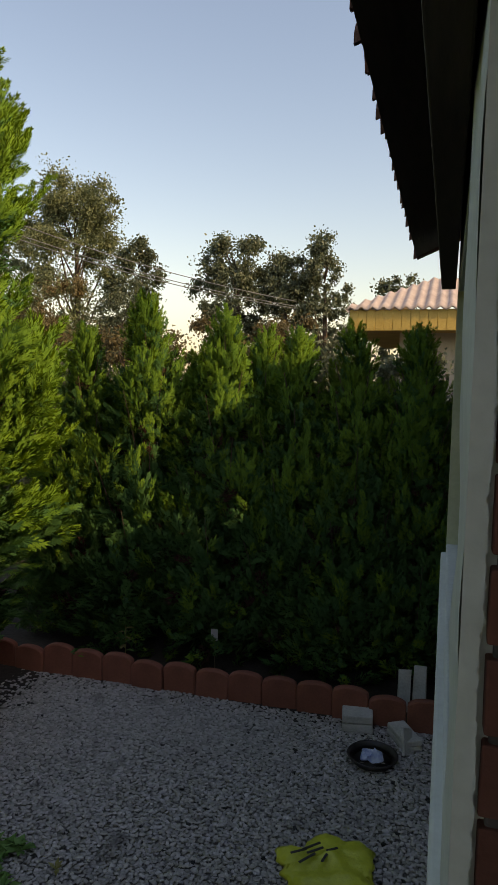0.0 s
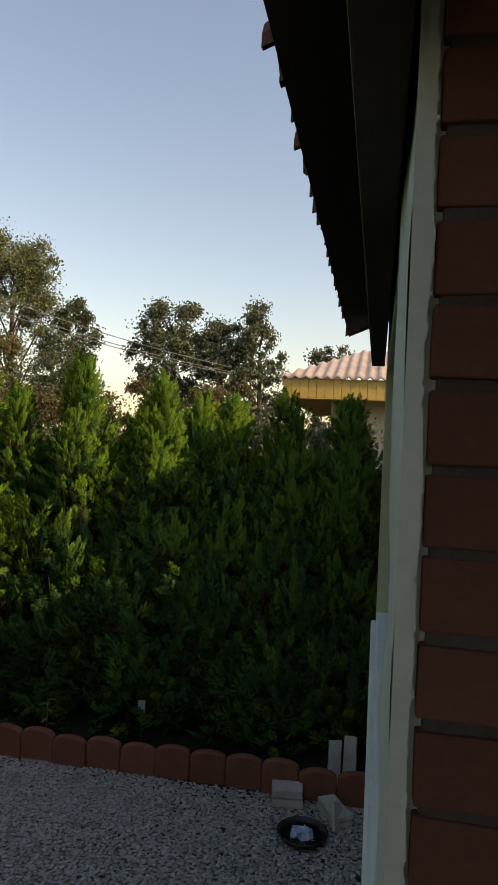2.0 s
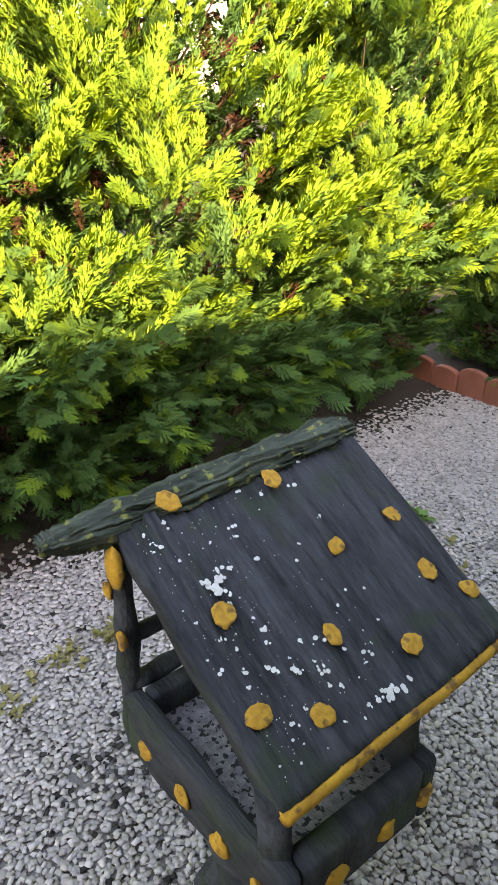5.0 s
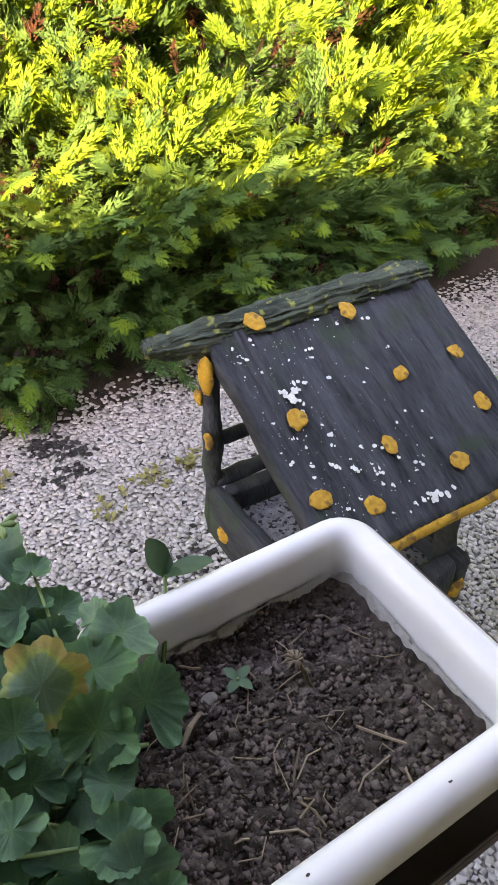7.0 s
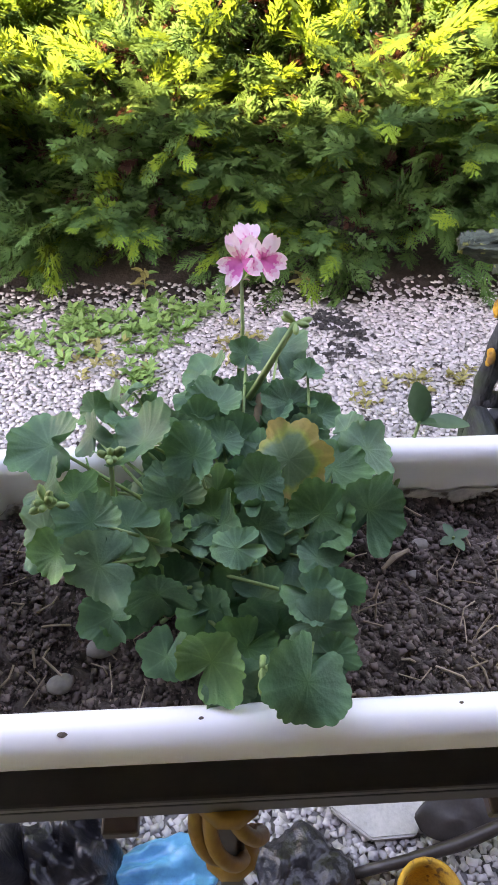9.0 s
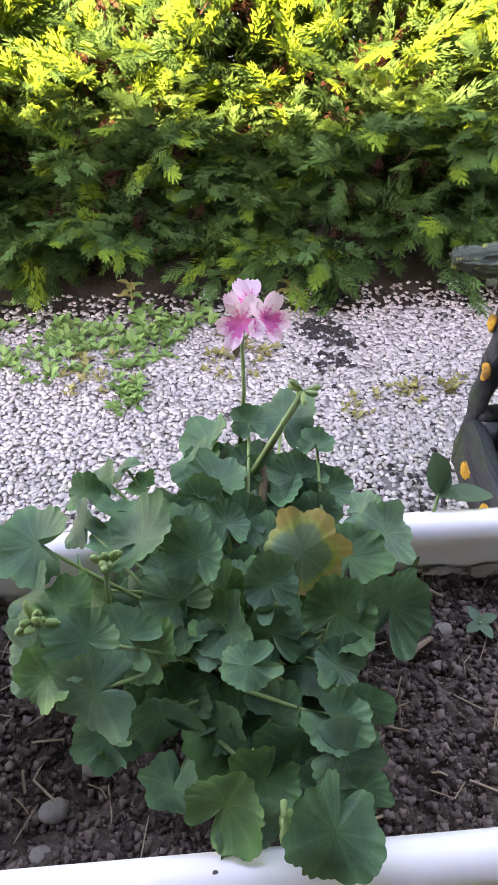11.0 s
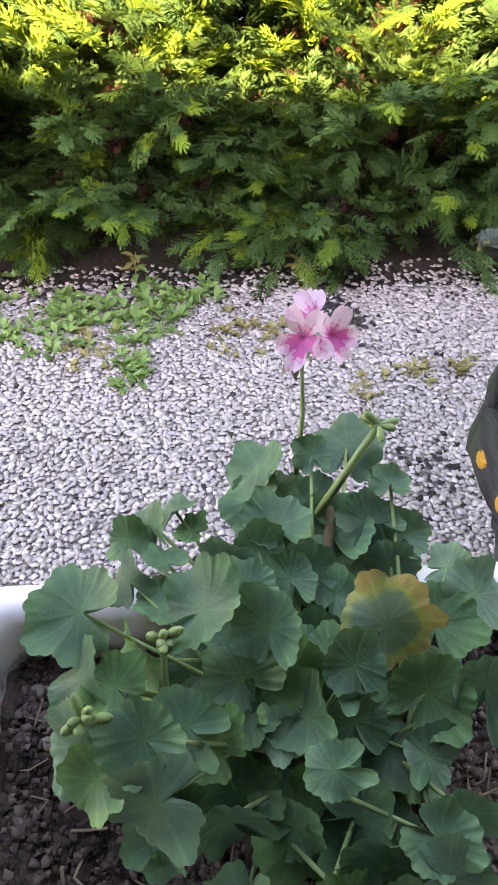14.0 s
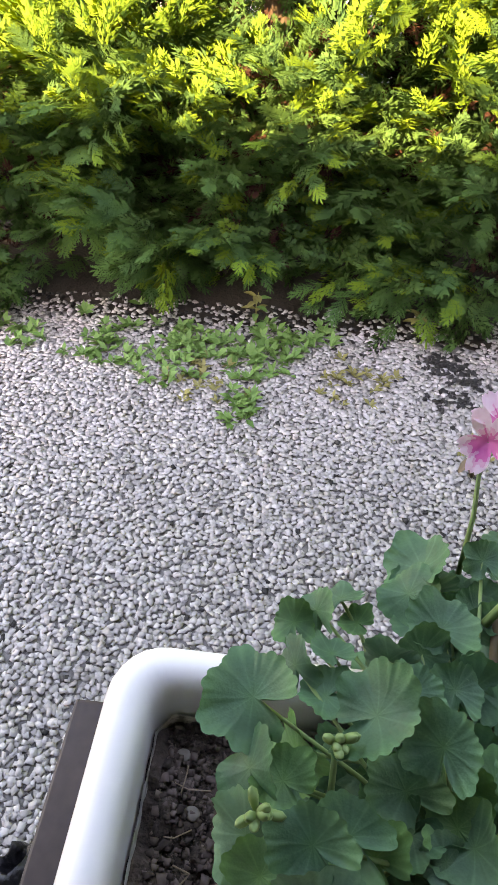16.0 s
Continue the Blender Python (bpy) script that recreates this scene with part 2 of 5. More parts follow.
def from_arrays(name, verts, faces, mats, idx=None, smooth=False, normals=None):
    """One mesh from numpy arrays; faces all of one size."""
    me = bpy.data.meshes.new(name)
    verts, faces = np.asarray(verts, np.float32), np.asarray(faces, np.int32)
    me.vertices.add(len(verts))
    me.vertices.foreach_set("co", verts.ravel())
    k = faces.shape[1]
    me.loops.add(faces.size)
    me.loops.foreach_set("vertex_index", faces.ravel())
    me.polygons.add(len(faces))
    me.polygons.foreach_set("loop_start", np.arange(len(faces), dtype=np.int32) * k)
    me.polygons.foreach_set("loop_total", np.full(len(faces), k, np.int32))
    for m in mats:
        me.materials.append(m)
    if idx is not None:
        me.polygons.foreach_set("material_index", np.asarray(idx, np.int32))
    me.update(calc_edges=True)
    if smooth or normals is not None:
        me.shade_smooth()
    if normals is not None:
        me.normals_split_custom_set_from_vertices(normals)
    return new(name, me)


def scatter(proto_v, proto_f, frames, pos, scale):
    """Copies of a small prototype at many frames (n x 3 x 3) and places, as arrays."""
    n, k = len(pos), len(proto_v)
    v = np.einsum("nij,kj->nki", frames, proto_v) * scale[:, None, None] + pos[:, None, :]
    f = proto_f[None] + (np.arange(n) * k)[:, None, None]
    return v.reshape(-1, 3), f.reshape(-1, proto_f.shape[1])


def frames_of(d, up):
    """Frames whose second axis is d, with the third near up."""
    d = d / np.linalg.norm(d, axis=1, keepdims=True)
    x = np.cross(d, up)
    x /= np.linalg.norm(x, axis=1, keepdims=True) + 1e-9
    z = np.cross(x, d)
    return np.stack([x, d, z], axis=2)


# ---- ground ----
rng = np.random.default_rng(5)
bm = bmesh.new()
bmesh.ops.create_grid(bm, x_segments=80, y_segments=80, size=1.0)
for v in bm.verts:
    v.co.x, v.co.y = (math.copysign(abs(c) ** 3, c) * 400 + c * 4 for c in (v.co.x, v.co.y))
    d = max(0.0, -3.0 - v.co.x, v.co.y - 4.5)
    v.co.z = -0.012 + min(0.12, d * 0.1) * (0.6 + 0.8 * noise.noise(v.co * 0.7))
tagged(link("ground", bm, EARTH, True), "dark earth ground under and round the gravel", "ground", kind="structure")


LANE = shade("pale_lane", (0.34, 0.32, 0.33), (0.52, 0.5, 0.51), 0.9, 2, 40, 0.5)
bm = bmesh.new()
box(bm, (-14.0, -16.0, -0.05), (-5.7, 3.2, 0.2), 0.02)
tagged(link("road", bm, LANE), "pale dusty lane behind the cypress row", "lane", kind="structure")

BED = shade("gravel_dust", (0.1, 0.095, 0.093), (0.24, 0.23, 0.225), 0.95, 14, 130, 0.8, depth=0.004)
bm = bmesh.new()
bmesh.ops.create_grid(bm, x_segments=40, y_segments=80, size=1.0)
for v in bm.verts:
    v.co.x, v.co.y = -1.25 + v.co.x * 1.58, 0.5 + v.co.y * 3.95
    if v.co.x < -2.7:
        v.co.x += 0.08 * noise.noise(Vector((0, v.co.y * 3, 0)))
    v.co.z = 0.0
tagged(link("gravel_bed", bm, BED), "dusty grey bed under the loose gravel", "gravel bed", kind="structure")


def chips(nx0, nx1, ny0, ny1, step):
    xs, ys = np.meshgrid(np.arange(nx0, nx1, step), np.arange(ny0, ny1, step))
    p = np.stack([xs.ravel(), ys.ravel()], 1) + rng.uniform(-0.45, 0.45, (xs.size, 2)) * step
    return p


p = chips(-3.05, 0.1, -2.7, 4.42, 0.0202)
keep = np.ones(len(p), bool)
for cx, cy, r, dens in ((-2.9, 0.35, 0.2, 0.5), (-1.55, 0.42, 0.15, 0.8)):
    w = np.hypot(p[:, 0] - cx, (p[:, 1] - cy) * 1.2) < r * rng.uniform(0.5, 1.2, len(p))
    keep &= ~(w & (rng.random(len(p)) > dens))
edge = np.clip((-2.72 - p[:, 0]) / 0.3, 0, 1)
keep &= rng.random(len(p)) > edge * 0.75
p = p[keep]
n = len(p)
cube = np.array([(x, y, z) for x in (-1, 1) for y in (-1, 1) for z in (-1, 1)], float)
cubef = np.array([(0, 1, 3, 2), (4, 6, 7, 5), (0, 4, 5, 1), (2, 3, 7, 6), (0, 2, 6, 4), (1, 5, 7, 3)])
shape = cube[None] * rng.uniform(0.6, 1.1, (n, 8, 3)) * np.where(rng.random((n, 8, 1)) < 0.25, np.array([0.45, 0.8, 1.0]), 1.0)
shape *= np.stack([rng.uniform(0.0095, 0.018, n), rng.uniform(0.0085, 0.0145, n), rng.uniform(0.002, 0.004, n)], 1)[:, None, :]
ang, tilt = rng.uniform(0, math.tau, n), rng.normal(0, 0.17, n)
ca, sa, ct, st = np.cos(ang), np.sin(ang), np.cos(tilt), np.sin(tilt)
x, y, z = shape[..., 0] * ct[:, None] - shape[..., 2] * st[:, None], shape[..., 1], shape[..., 0] * st[:, None] + shape[..., 2] * ct[:, None]
verts = np.stack([x * ca[:, None] - y * sa[:, None] + p[:, :1], x * sa[:, None] + y * ca[:, None] + p[:, 1:], z + rng.uniform(0.003, 0.011, n)[:, None]], -1).reshape(-1, 3)
faces = (cubef[None] + (np.arange(n) * 8)[:, None, None]).reshape(-1, 4)
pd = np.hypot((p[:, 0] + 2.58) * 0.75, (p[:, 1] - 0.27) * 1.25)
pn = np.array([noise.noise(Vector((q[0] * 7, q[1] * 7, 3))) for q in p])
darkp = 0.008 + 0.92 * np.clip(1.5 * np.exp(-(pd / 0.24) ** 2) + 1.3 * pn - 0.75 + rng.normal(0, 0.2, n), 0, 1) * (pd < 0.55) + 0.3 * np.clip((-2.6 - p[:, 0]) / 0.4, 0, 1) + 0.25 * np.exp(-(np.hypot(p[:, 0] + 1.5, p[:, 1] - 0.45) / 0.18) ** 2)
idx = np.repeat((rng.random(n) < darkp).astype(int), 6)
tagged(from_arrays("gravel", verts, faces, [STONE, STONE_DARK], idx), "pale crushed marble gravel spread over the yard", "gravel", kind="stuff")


# ---- cypresses ----
def dart(v, f, base, way, side, length, width):
    """One thin pointed twiglet."""
    k = len(v)
    for q in (base - side * width, base + side * width, base + way * length):
        v.append(tuple(q))
    f.append((k, k + 1, k + 2))


def spray_proto(pairs, teeth, bend, seed):
    """A flat, twice-branched frond about 1 long towards y, bending out of its plane at the tip."""
    r = np.random.default_rng(seed)
    v, f = [], []
    for i in range(pairs * 2 + 1):
        t = (i + 0.4) / (pairs * 2) * 0.84
        s = -1 if i % 2 else 1
        ln = (0.46 * (1 - t) ** 0.8 + 0.1) * (0.5 + min(1, t * 3.0) * 0.5) * r.uniform(0.75, 1.2)
        a = (radians(44 - 14 * t) + r.normal(0, 0.08)) * s * (i < pairs * 2)
        way = Vector((math.sin(a), math.cos(a), r.normal(0.0, 0.12))).normalized()
        side = way.cross(Vector((r.normal(0, 0.25), 0, 1))).normalized()
        base = Vector((0, t, 0))
        dart(v, f, base, way, side, ln, 0.02)
        for p in range(teeth):
            u = 0.12 + 0.8 * p / teeth
            for q in (-1, 1):
                w = (way * 0.78 + side * q * 0.62 + Vector((0, 0, r.normal(0, 0.2)))).normalized()
                dart(v, f, base + way * ln * (u + 0.03 * q), w, way, ln * 0.27 * (1.2 - 0.7 * u) * r.uniform(0.8, 1.25), 0.026)
    v, f = np.array(v), np.array(f)
    v[:, 2] += bend * v[:, 1] ** 2 - 0.25 * v[:, 0] ** 2
    v[:, 0] += 0.06 * math.sin(seed) * v[:, 1] ** 2
    return v, f, v[f].mean(1)[:, 1] + 0.5 * np.abs(v[f].mean(1)[:, 0]) > 0.58


def plume_proto(darts, seed):
    """A tapered feathery plume: many fine twiglets set round an axis of length 1 and pointing forwards."""
    r = np.random.default_rng(seed)
    v, f = [], []
    for i in range(darts):
        t = r.random() ** 0.85 * 0.9
        a = r.uniform(0, math.tau)
        w = (0.17 * math.sin(math.pi * min(1.0, 0.2 + 0.75 * t)) + 0.01) * math.sqrt(r.random())
        o = Vector((math.cos(a), 0, math.sin(a) * 0.6))
        c = Vector((0.03 * math.sin(t * 4), t, 0.1 * t * t)) + o * w
        way = (Vector((0, 1.0, 0.1)) + o * (0.25 + 2.2 * w) + Vector(r.normal(0, 0.12, 3))).normalized()
        side = way.cross(o + Vector(r.normal(0, 0.5, 3))).normalized()
        dart(v, f, c, way, side, r.uniform(0.14, 0.24) * (1.1 - 0.4 * t), 0.027)
    v, f = np.array(v), np.array(f)
    return v, f, v[f].mean(1)[:, 1] > 0.1


SPRAYS = [spray_proto(8, 5, b, s) for b, s in ((-0.34, 1), (-0.2, 2), (-0.28, 3), (-0.1, 4))]
PLUMES = [plume_proto(130, s) for s in (5, 6, 7)]
PLUMES_FAR = [plume_proto(80, s) for s in (8, 9)]


def cypress(name, at, height, radius, base, seed, protos, clumps, length, label, group, lean=0.5, shape=0.75, taper=1.6, sunny=0.0, skirt=1.0, lumps=0.45, brown=0.07, per=9, low=1.4, young=0.5, shrink=0.5, inner=0.95, sprays=(), holes=0.0, thick=4.0, leader=7):
    """A trunk with limbs; the crown is made of branch fans, each of several plumes, with dark gaps between the fans."""
    r = np.random.default_rng(seed)
    thing = empty(name, at, label, "cypress tree", group)
    bm = bmesh.new()
    tube(bm, [(0, 0, -0.05), (0.02, 0.01, height * 0.35), (-0.01, 0.02, height * 0.7), (0, 0, height * 0.93)], [0.08 * height / 4, 0.06 * height / 4, 0.03 * height / 4, 0.008], 8)
    part("trunk", bm, BARK, thing)

    def outline(z):
        k = (z - base) / (height - base)
        return radius * np.clip(1 - k ** taper, 0, 1) ** shape * (skirt + (1 - skirt) * np.clip((z - base) / 2.2, 0, 1))

    z = base + (height - base) * r.random(clumps) ** low * 0.97
    ang = r.uniform(0, math.tau, clumps)
    ang = np.where((np.cos(ang) < -0.25) & (r.random(clumps) < sunny), math.pi - ang, ang)
    k = (z - base) / (height - base)
    lump = np.array([noise.noise(Vector((math.cos(q) * 1.7, math.sin(q) * 1.7, w * 1.9 + seed))) + 0.6 * noise.noise(Vector((math.cos(q) * 4.5, math.sin(q) * 4.5, w * 4.5 + seed))) for q, w in zip(ang, z)])
    L = length * r.uniform(0.7, 1.3, clumps) * (1 - shrink * k)
    deep = (lump < -0.16) & (r.random(clumps) < 0.88)
    gap = np.array([noise.noise(Vector((math.cos(q) * 2.6 + 7, math.sin(q) * 2.6, w * 3.1 + seed * 3))) for q, w in zip(ang, z)])
    L = np.where(gap > 0.5 - holes, 0.02, L)
    rise = lean * (0.25 + 0.75 * np.clip((z - base) / 1.0, 0, 1)) + 1.5 * k ** 2
    rr = np.maximum(outline(z) * (1 + lumps * lump - 0.6 * deep) - L * 0.9 / np.sqrt(1 + rise ** 2) - np.abs(r.normal(0, 0.12, clumps)), 0.0)
    # the leader: a few upright fans at the very top
    z[:leader], rr[:leader], rise[:leader], L[:leader] = height - np.linspace(0.3, 0.75, leader), 0.02, 7.0, length * 0.8
    out = np.stack([np.cos(ang), np.sin(ang), np.zeros(clumps)], 1)
    pos = out * rr[:, None]
    pos[:, 2] = z - 0.3 * L
    way = out + np.array([0, 0, 1.0]) * rise[:, None] + r.normal(0, 0.15, (clumps, 3))
    way /= np.linalg.norm(way, axis=1, keepdims=True)
    side = np.cross(way, np.array([0, 0, 1.0]) + r.normal(0, 0.35, (clumps, 3)))
    side /= np.linalg.norm(side, axis=1, keepdims=True)
    nrm = np.cross(side, way)
    # plumes of each fan, from its foot to its tip
    P, W, S, U, T = [], [], [], [], []
    for j in range(per):
        t = (j + 0.5) / per
        s = ((j * 2) % 3 - 1) * (1 if j < per - 1 else 0)
        c = pos + way * (L * t * 0.72)[:, None] + side * (s * 0.2 * L * (1.1 - t * 0.7))[:, None] + nrm * (L * r.normal(0, 0.07, clumps))[:, None]
        P.append(c)
        W.append(way + side * s * 0.6 + r.normal(0, 0.14, (clumps, 3)))
        S.append(L * (0.47 - 0.13 * t) * r.uniform(0.8, 1.2, clumps))
        U.append(nrm + r.normal(0, 0.25, (clumps, 3)))
        # young tips grow likelier with height, so their colour carries the sunlit band
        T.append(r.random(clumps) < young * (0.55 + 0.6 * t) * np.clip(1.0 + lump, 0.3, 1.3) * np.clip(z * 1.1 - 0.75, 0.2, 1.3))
    P, W, S, U, T = np.concatenate(P), np.concatenate(W), np.concatenate(S), np.concatenate(U), np.concatenate(T)
    heart = np.tile(pos + way * (0.25 * L)[:, None] - out * (0.25 * L)[:, None], (per, 1))
    NV, V, F, I, off = [], [], [], [], 0
    flat = r.random(len(P)) < np.clip(1.7 - P[:, 2] * 0.95, 0.08, 0.72)
    ns = len(sprays)
    which = np.where(flat & (ns > 0), r.integers(0, max(ns, 1), len(P)), ns + r.integers(0, len(protos), len(P)))
    for q, (pv, pf, tip) in enumerate(list(sprays) + list(protos)):
        w = which == q
        vv, ff = scatter(pv, pf, frames_of(W[w], U[w]), P[w], S[w] * (0.98 if q < ns else 1.0))
        nn = vv - np.repeat(heart[w], len(pv), 0)
        nn /= np.linalg.norm(nn, axis=1, keepdims=True)
        axis = np.repeat(W[w] / np.linalg.norm(W[w], axis=1, keepdims=True), len(pv), 0)
        rel = (vv - np.repeat(P[w], len(pv), 0)) / np.repeat(S[w], len(pv))[:, None]
        rel -= 0.8 * axis * (rel * axis).sum(1, keepdims=True)
        nn = 0.6 * nn + 0.8 * rel / (np.linalg.norm(rel, axis=1, keepdims=True) + 0.1) + 0.3 * np.repeat(np.tile(out, (per, 1))[w], len(pv), 0)
        if q < ns:                                            # flat sprays are shaded as sheets
            top = frames_of(W[w], U[w])[:, :, 2]
            top *= np.where((top * (np.tile(out, (per, 1))[w] + np.array([0, 0, 0.8]))).sum(1) < 0, -1.0, 1.0)[:, None]
            nn = 0.35 * nn + 1.1 * np.repeat(top, len(pv), 0)
        NV.append(nn)
        V.append(vv)
        F.append(ff + off)
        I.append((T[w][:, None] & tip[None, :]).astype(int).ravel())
        off += len(vv)
    # sparse inner growth, partly brown
    ni = int(clumps * thick)
    qa, qz = r.uniform(0, math.tau, ni), base + (height - base) * r.random(ni) ** low * 0.8
    qo = np.stack([np.cos(qa), np.sin(qa), np.zeros(ni)], 1)
    qp = qo * (outline(qz) * r.uniform(0.1, 0.72, ni))[:, None]
    qp[:, 2] = qz
    pv, pf, tip = PLUMES_FAR[0]
    vv, ff = scatter(pv, pf, frames_of(qo + np.array([0, 0, 0.5]) + r.normal(0, 0.5, (ni, 3)), r.normal(0, 1, (ni, 3))), qp, length * inner * (1 - 0.8 * (qz - base) / (height - base)) * r.uniform(0.7, 1.2, ni))
    V.append(vv)
    NV.append(vv - np.array([0, 0, 1.0]) * vv[:, 2:] * 0.9)
    F.append(ff + off)
    I.append(np.repeat((r.random(ni) < brown).astype(int) * 2, len(pf)))
    bmt = bmesh.new()
    for b in range(int(height * 9)):
        z0 = base + (height - base) * (b + 0.5) / int(height * 9) * 0.9
        a = b * 2.4
        rb = 0.75 * float(outline(np.array(z0)))
        o = Vector((math.cos(a), math.sin(a), 0))
        tube(bmt, [Vector((0, 0, z0 - 0.1)), o * rb * 0.5 + Vector((0, 0, z0)), o * rb + Vector((0, 0, z0 + rb * lean * 0.6))], [0.014, 0.009, 0.003], 4, False)
    tagged(part("limb", bmt, BARK, thing), kind="stuff")
    # rounded shading of the fans: faces wound outwards, normals swept round each fan
    V, F, NV = np.concatenate(V), np.concatenate(F), np.concatenate(NV)
    face = np.cross(V[F[:, 1]] - V[F[:, 0]], V[F[:, 2]] - V[F[:, 0]])
    face /= np.linalg.norm(face, axis=1, keepdims=True) + 1e-12
    back = (face * NV[F[:, 0]]).sum(1) < 0
    F[back] = F[back][:, ::-1]
    face[back] *= -1
    NV /= np.linalg.norm(NV, axis=1, keepdims=True) + 1e-9
    NV[F.ravel()] += np.repeat(face, 3, 0) * 0.35
    NV /= np.linalg.norm(NV, axis=1, keepdims=True) + 1e-9
    crown = from_arrays("crown", V, F, [CYPRESS, YOUNG_SUNLIT, TWIG], np.concatenate(I), normals=NV)
    crown.parent = thing
    return thing


HEDGE = "tall cypress row along the gravel"
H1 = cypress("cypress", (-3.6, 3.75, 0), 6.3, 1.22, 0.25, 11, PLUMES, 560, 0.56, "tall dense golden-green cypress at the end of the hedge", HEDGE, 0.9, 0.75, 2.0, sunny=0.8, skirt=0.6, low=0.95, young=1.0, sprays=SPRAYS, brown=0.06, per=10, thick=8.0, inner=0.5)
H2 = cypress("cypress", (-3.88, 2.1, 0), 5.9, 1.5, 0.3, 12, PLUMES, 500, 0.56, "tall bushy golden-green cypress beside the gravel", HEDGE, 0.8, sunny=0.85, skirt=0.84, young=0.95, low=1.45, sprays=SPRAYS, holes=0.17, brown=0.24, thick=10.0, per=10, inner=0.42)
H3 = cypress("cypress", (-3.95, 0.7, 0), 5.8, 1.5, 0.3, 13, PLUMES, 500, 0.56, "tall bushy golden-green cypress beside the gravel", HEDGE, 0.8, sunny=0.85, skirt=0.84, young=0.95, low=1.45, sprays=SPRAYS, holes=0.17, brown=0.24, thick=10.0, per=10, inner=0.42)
for y, k, src in ((-0.75, 0.98, H2), (-2.2, 1.02, H3)):
    c = copy_thing(src, pose(-3.95, y, 0, 0, 0, 22 * k))
    c.scale = (k, k, k)

ROW = "young cypresses behind the terracotta edging"
Y1 = cypress("young_cypress", (-2.49, 5.5, 0.05), 2.93, 0.92, 0.06, 21, PLUMES_FAR, 260, 0.62, "young green cypress with a pointed sunlit tip", ROW, 2.2, 0.8, 1.15, lumps=0.22, brown=0.1, per=7, low=0.95, young=1.0, shrink=0.5, inner=0.6)
Y2 = cypress("young_cypress", (-1.78, 5.5, 0.05), 2.74, 0.92, 0.06, 22, PLUMES_FAR, 260, 0.62, "young green cypress with a pointed sunlit tip", ROW, 2.2, 0.8, 1.15, lumps=0.22, brown=0.1, per=7, low=0.95, young=1.0, shrink=0.5, inner=0.6)
for x, y, h, src, r in ((-3.1, 5.5, 0.91, Y1, 50), (-2.1, 5.75, 0.9, Y2, 160), (-1.5, 5.7, 0.95, Y2, 60), (-1.15, 5.5, 0.89, Y1, 100), (-0.68, 5.5, 0.96, Y2, 210), (-0.18, 5.55, 0.9, Y1, 280), (0.45, 5.6, 0.97, Y2, 20)):
    c = copy_thing(src, pose(x, y, 0.05, 0, 0, r))
    c.scale = (h * 0.95, h * 0.95, h)


# ---- far trees ----
def broadleaf(name, at, height, width, seed, mat, leaves, size, label, trunk=0.35, clumps=90, category="tree"):
    r = np.random.default_rng(seed)
    thing = empty(name, at, label, category, "trees beyond the garden")
    bm = bmesh.new()
    tube(bm, [(0, 0, -0.2), (0.1, 0, height * trunk), (0.0, 0.1, height * 0.75)], [height * 0.022, height * 0.016, height * 0.006], 8)
    cs, rs = [], []
    for c in range(clumps):
        a, u = r.uniform(0, math.tau), r.uniform(0, 1)
        z = height * (trunk + (1 - trunk) * u * 0.95)
        w = width * (0.25 + 0.75 * math.sin(math.pi * min(1, 0.12 + u * 0.86)) ** 0.7)
        q = np.array([math.cos(a) * w * r.uniform(0.2, 0.95), math.sin(a) * w * r.uniform(0.2, 0.95), z])
        cs.append(q)
        rs.append(width * r.uniform(0.1, 0.27))
        if c % 6 == 0:
            tube(bm, [(0, 0, max(height * trunk * 0.6, z - 1.2 * np.hypot(q[0], q[1]))), tuple(q * np.array([0.6, 0.6, 1]) - np.array([0, 0, 0.1])), tuple(q)], [height * 0.004, height * 0.0025, height * 0.0006], 5, False)
    part("trunk", bm, BARK, thing)
    which = r.integers(0, clumps, leaves)
    d = r.normal(0, 1, (leaves, 3))
    d /= np.linalg.norm(d, axis=1, keepdims=True)
    pos = np.array(cs)[which] + d * (np.array(rs)[which] * np.minimum(np.abs(r.normal(0, 0.7, leaves)), 1.25))[:, None] * np.array([1, 1, 0.85])
    proto = np.array([(0, 0, 0), (0.32, 0.45, 0.05), (0, 1, -0.1), (-0.32, 0.45, 0.05)])
    fr = frames_of(r.normal(0, 1, (leaves, 3)) + np.array([0, 0, -0.3]), r.normal(0, 1, (leaves, 3)))
    v, f = scatter(proto, np.array([(0, 1, 2, 3)]), fr, pos, size * r.uniform(0.6, 1.3, leaves))
    crown = from_arrays("crown", v, f, [mat])
    crown.parent = thing
    return thing


broadleaf("broadleaf_tree", (-6.3, 20, 0), 6.7, 1.7, 31, LEAF_FAR, 26000, 0.095, "dark green broadleaf tree beyond the garden", 0.4)
broadleaf("broadleaf_tree", (-4.9, 20.5, 0), 6.2, 1.5, 32, LEAF_FAR, 22000, 0.095, "dark green broadleaf tree beyond the garden", 0.4)
broadleaf("broadleaf_tree", (-3.6, 20, 0), 6.8, 1.3, 33, LEAF_FAR, 20000, 0.09, "slender dark green broadleaf tree with thin top", 0.35)
broadleaf("broadleaf_tree", (-1.3, 21, 0), 5.5, 1.5, 34, LEAF_FAR, 14000, 0.1, "low broadleaf tree behind the pale roof", 0.3)
broadleaf("broadleaf_tree", (-11.9, 20, 0), 9.0, 2.7, 35, LEAF_PALE, 80000, 0.09, "tall pale olive tree beyond the garden", 0.12, 210)
broadleaf("broadleaf_tree", (-9.6, 20, 0), 6.8, 1.2, 36, LEAF_FAR, 20000, 0.09, "grey-green tree beside the tall pale tree", 0.35)
broadleaf("broadleaf_tree", (-16.5, 22, 0), 8.0, 3.0, 37, LEAF_PALE, 20000, 0.12, "pale olive tree beyond the garden", 0.3)
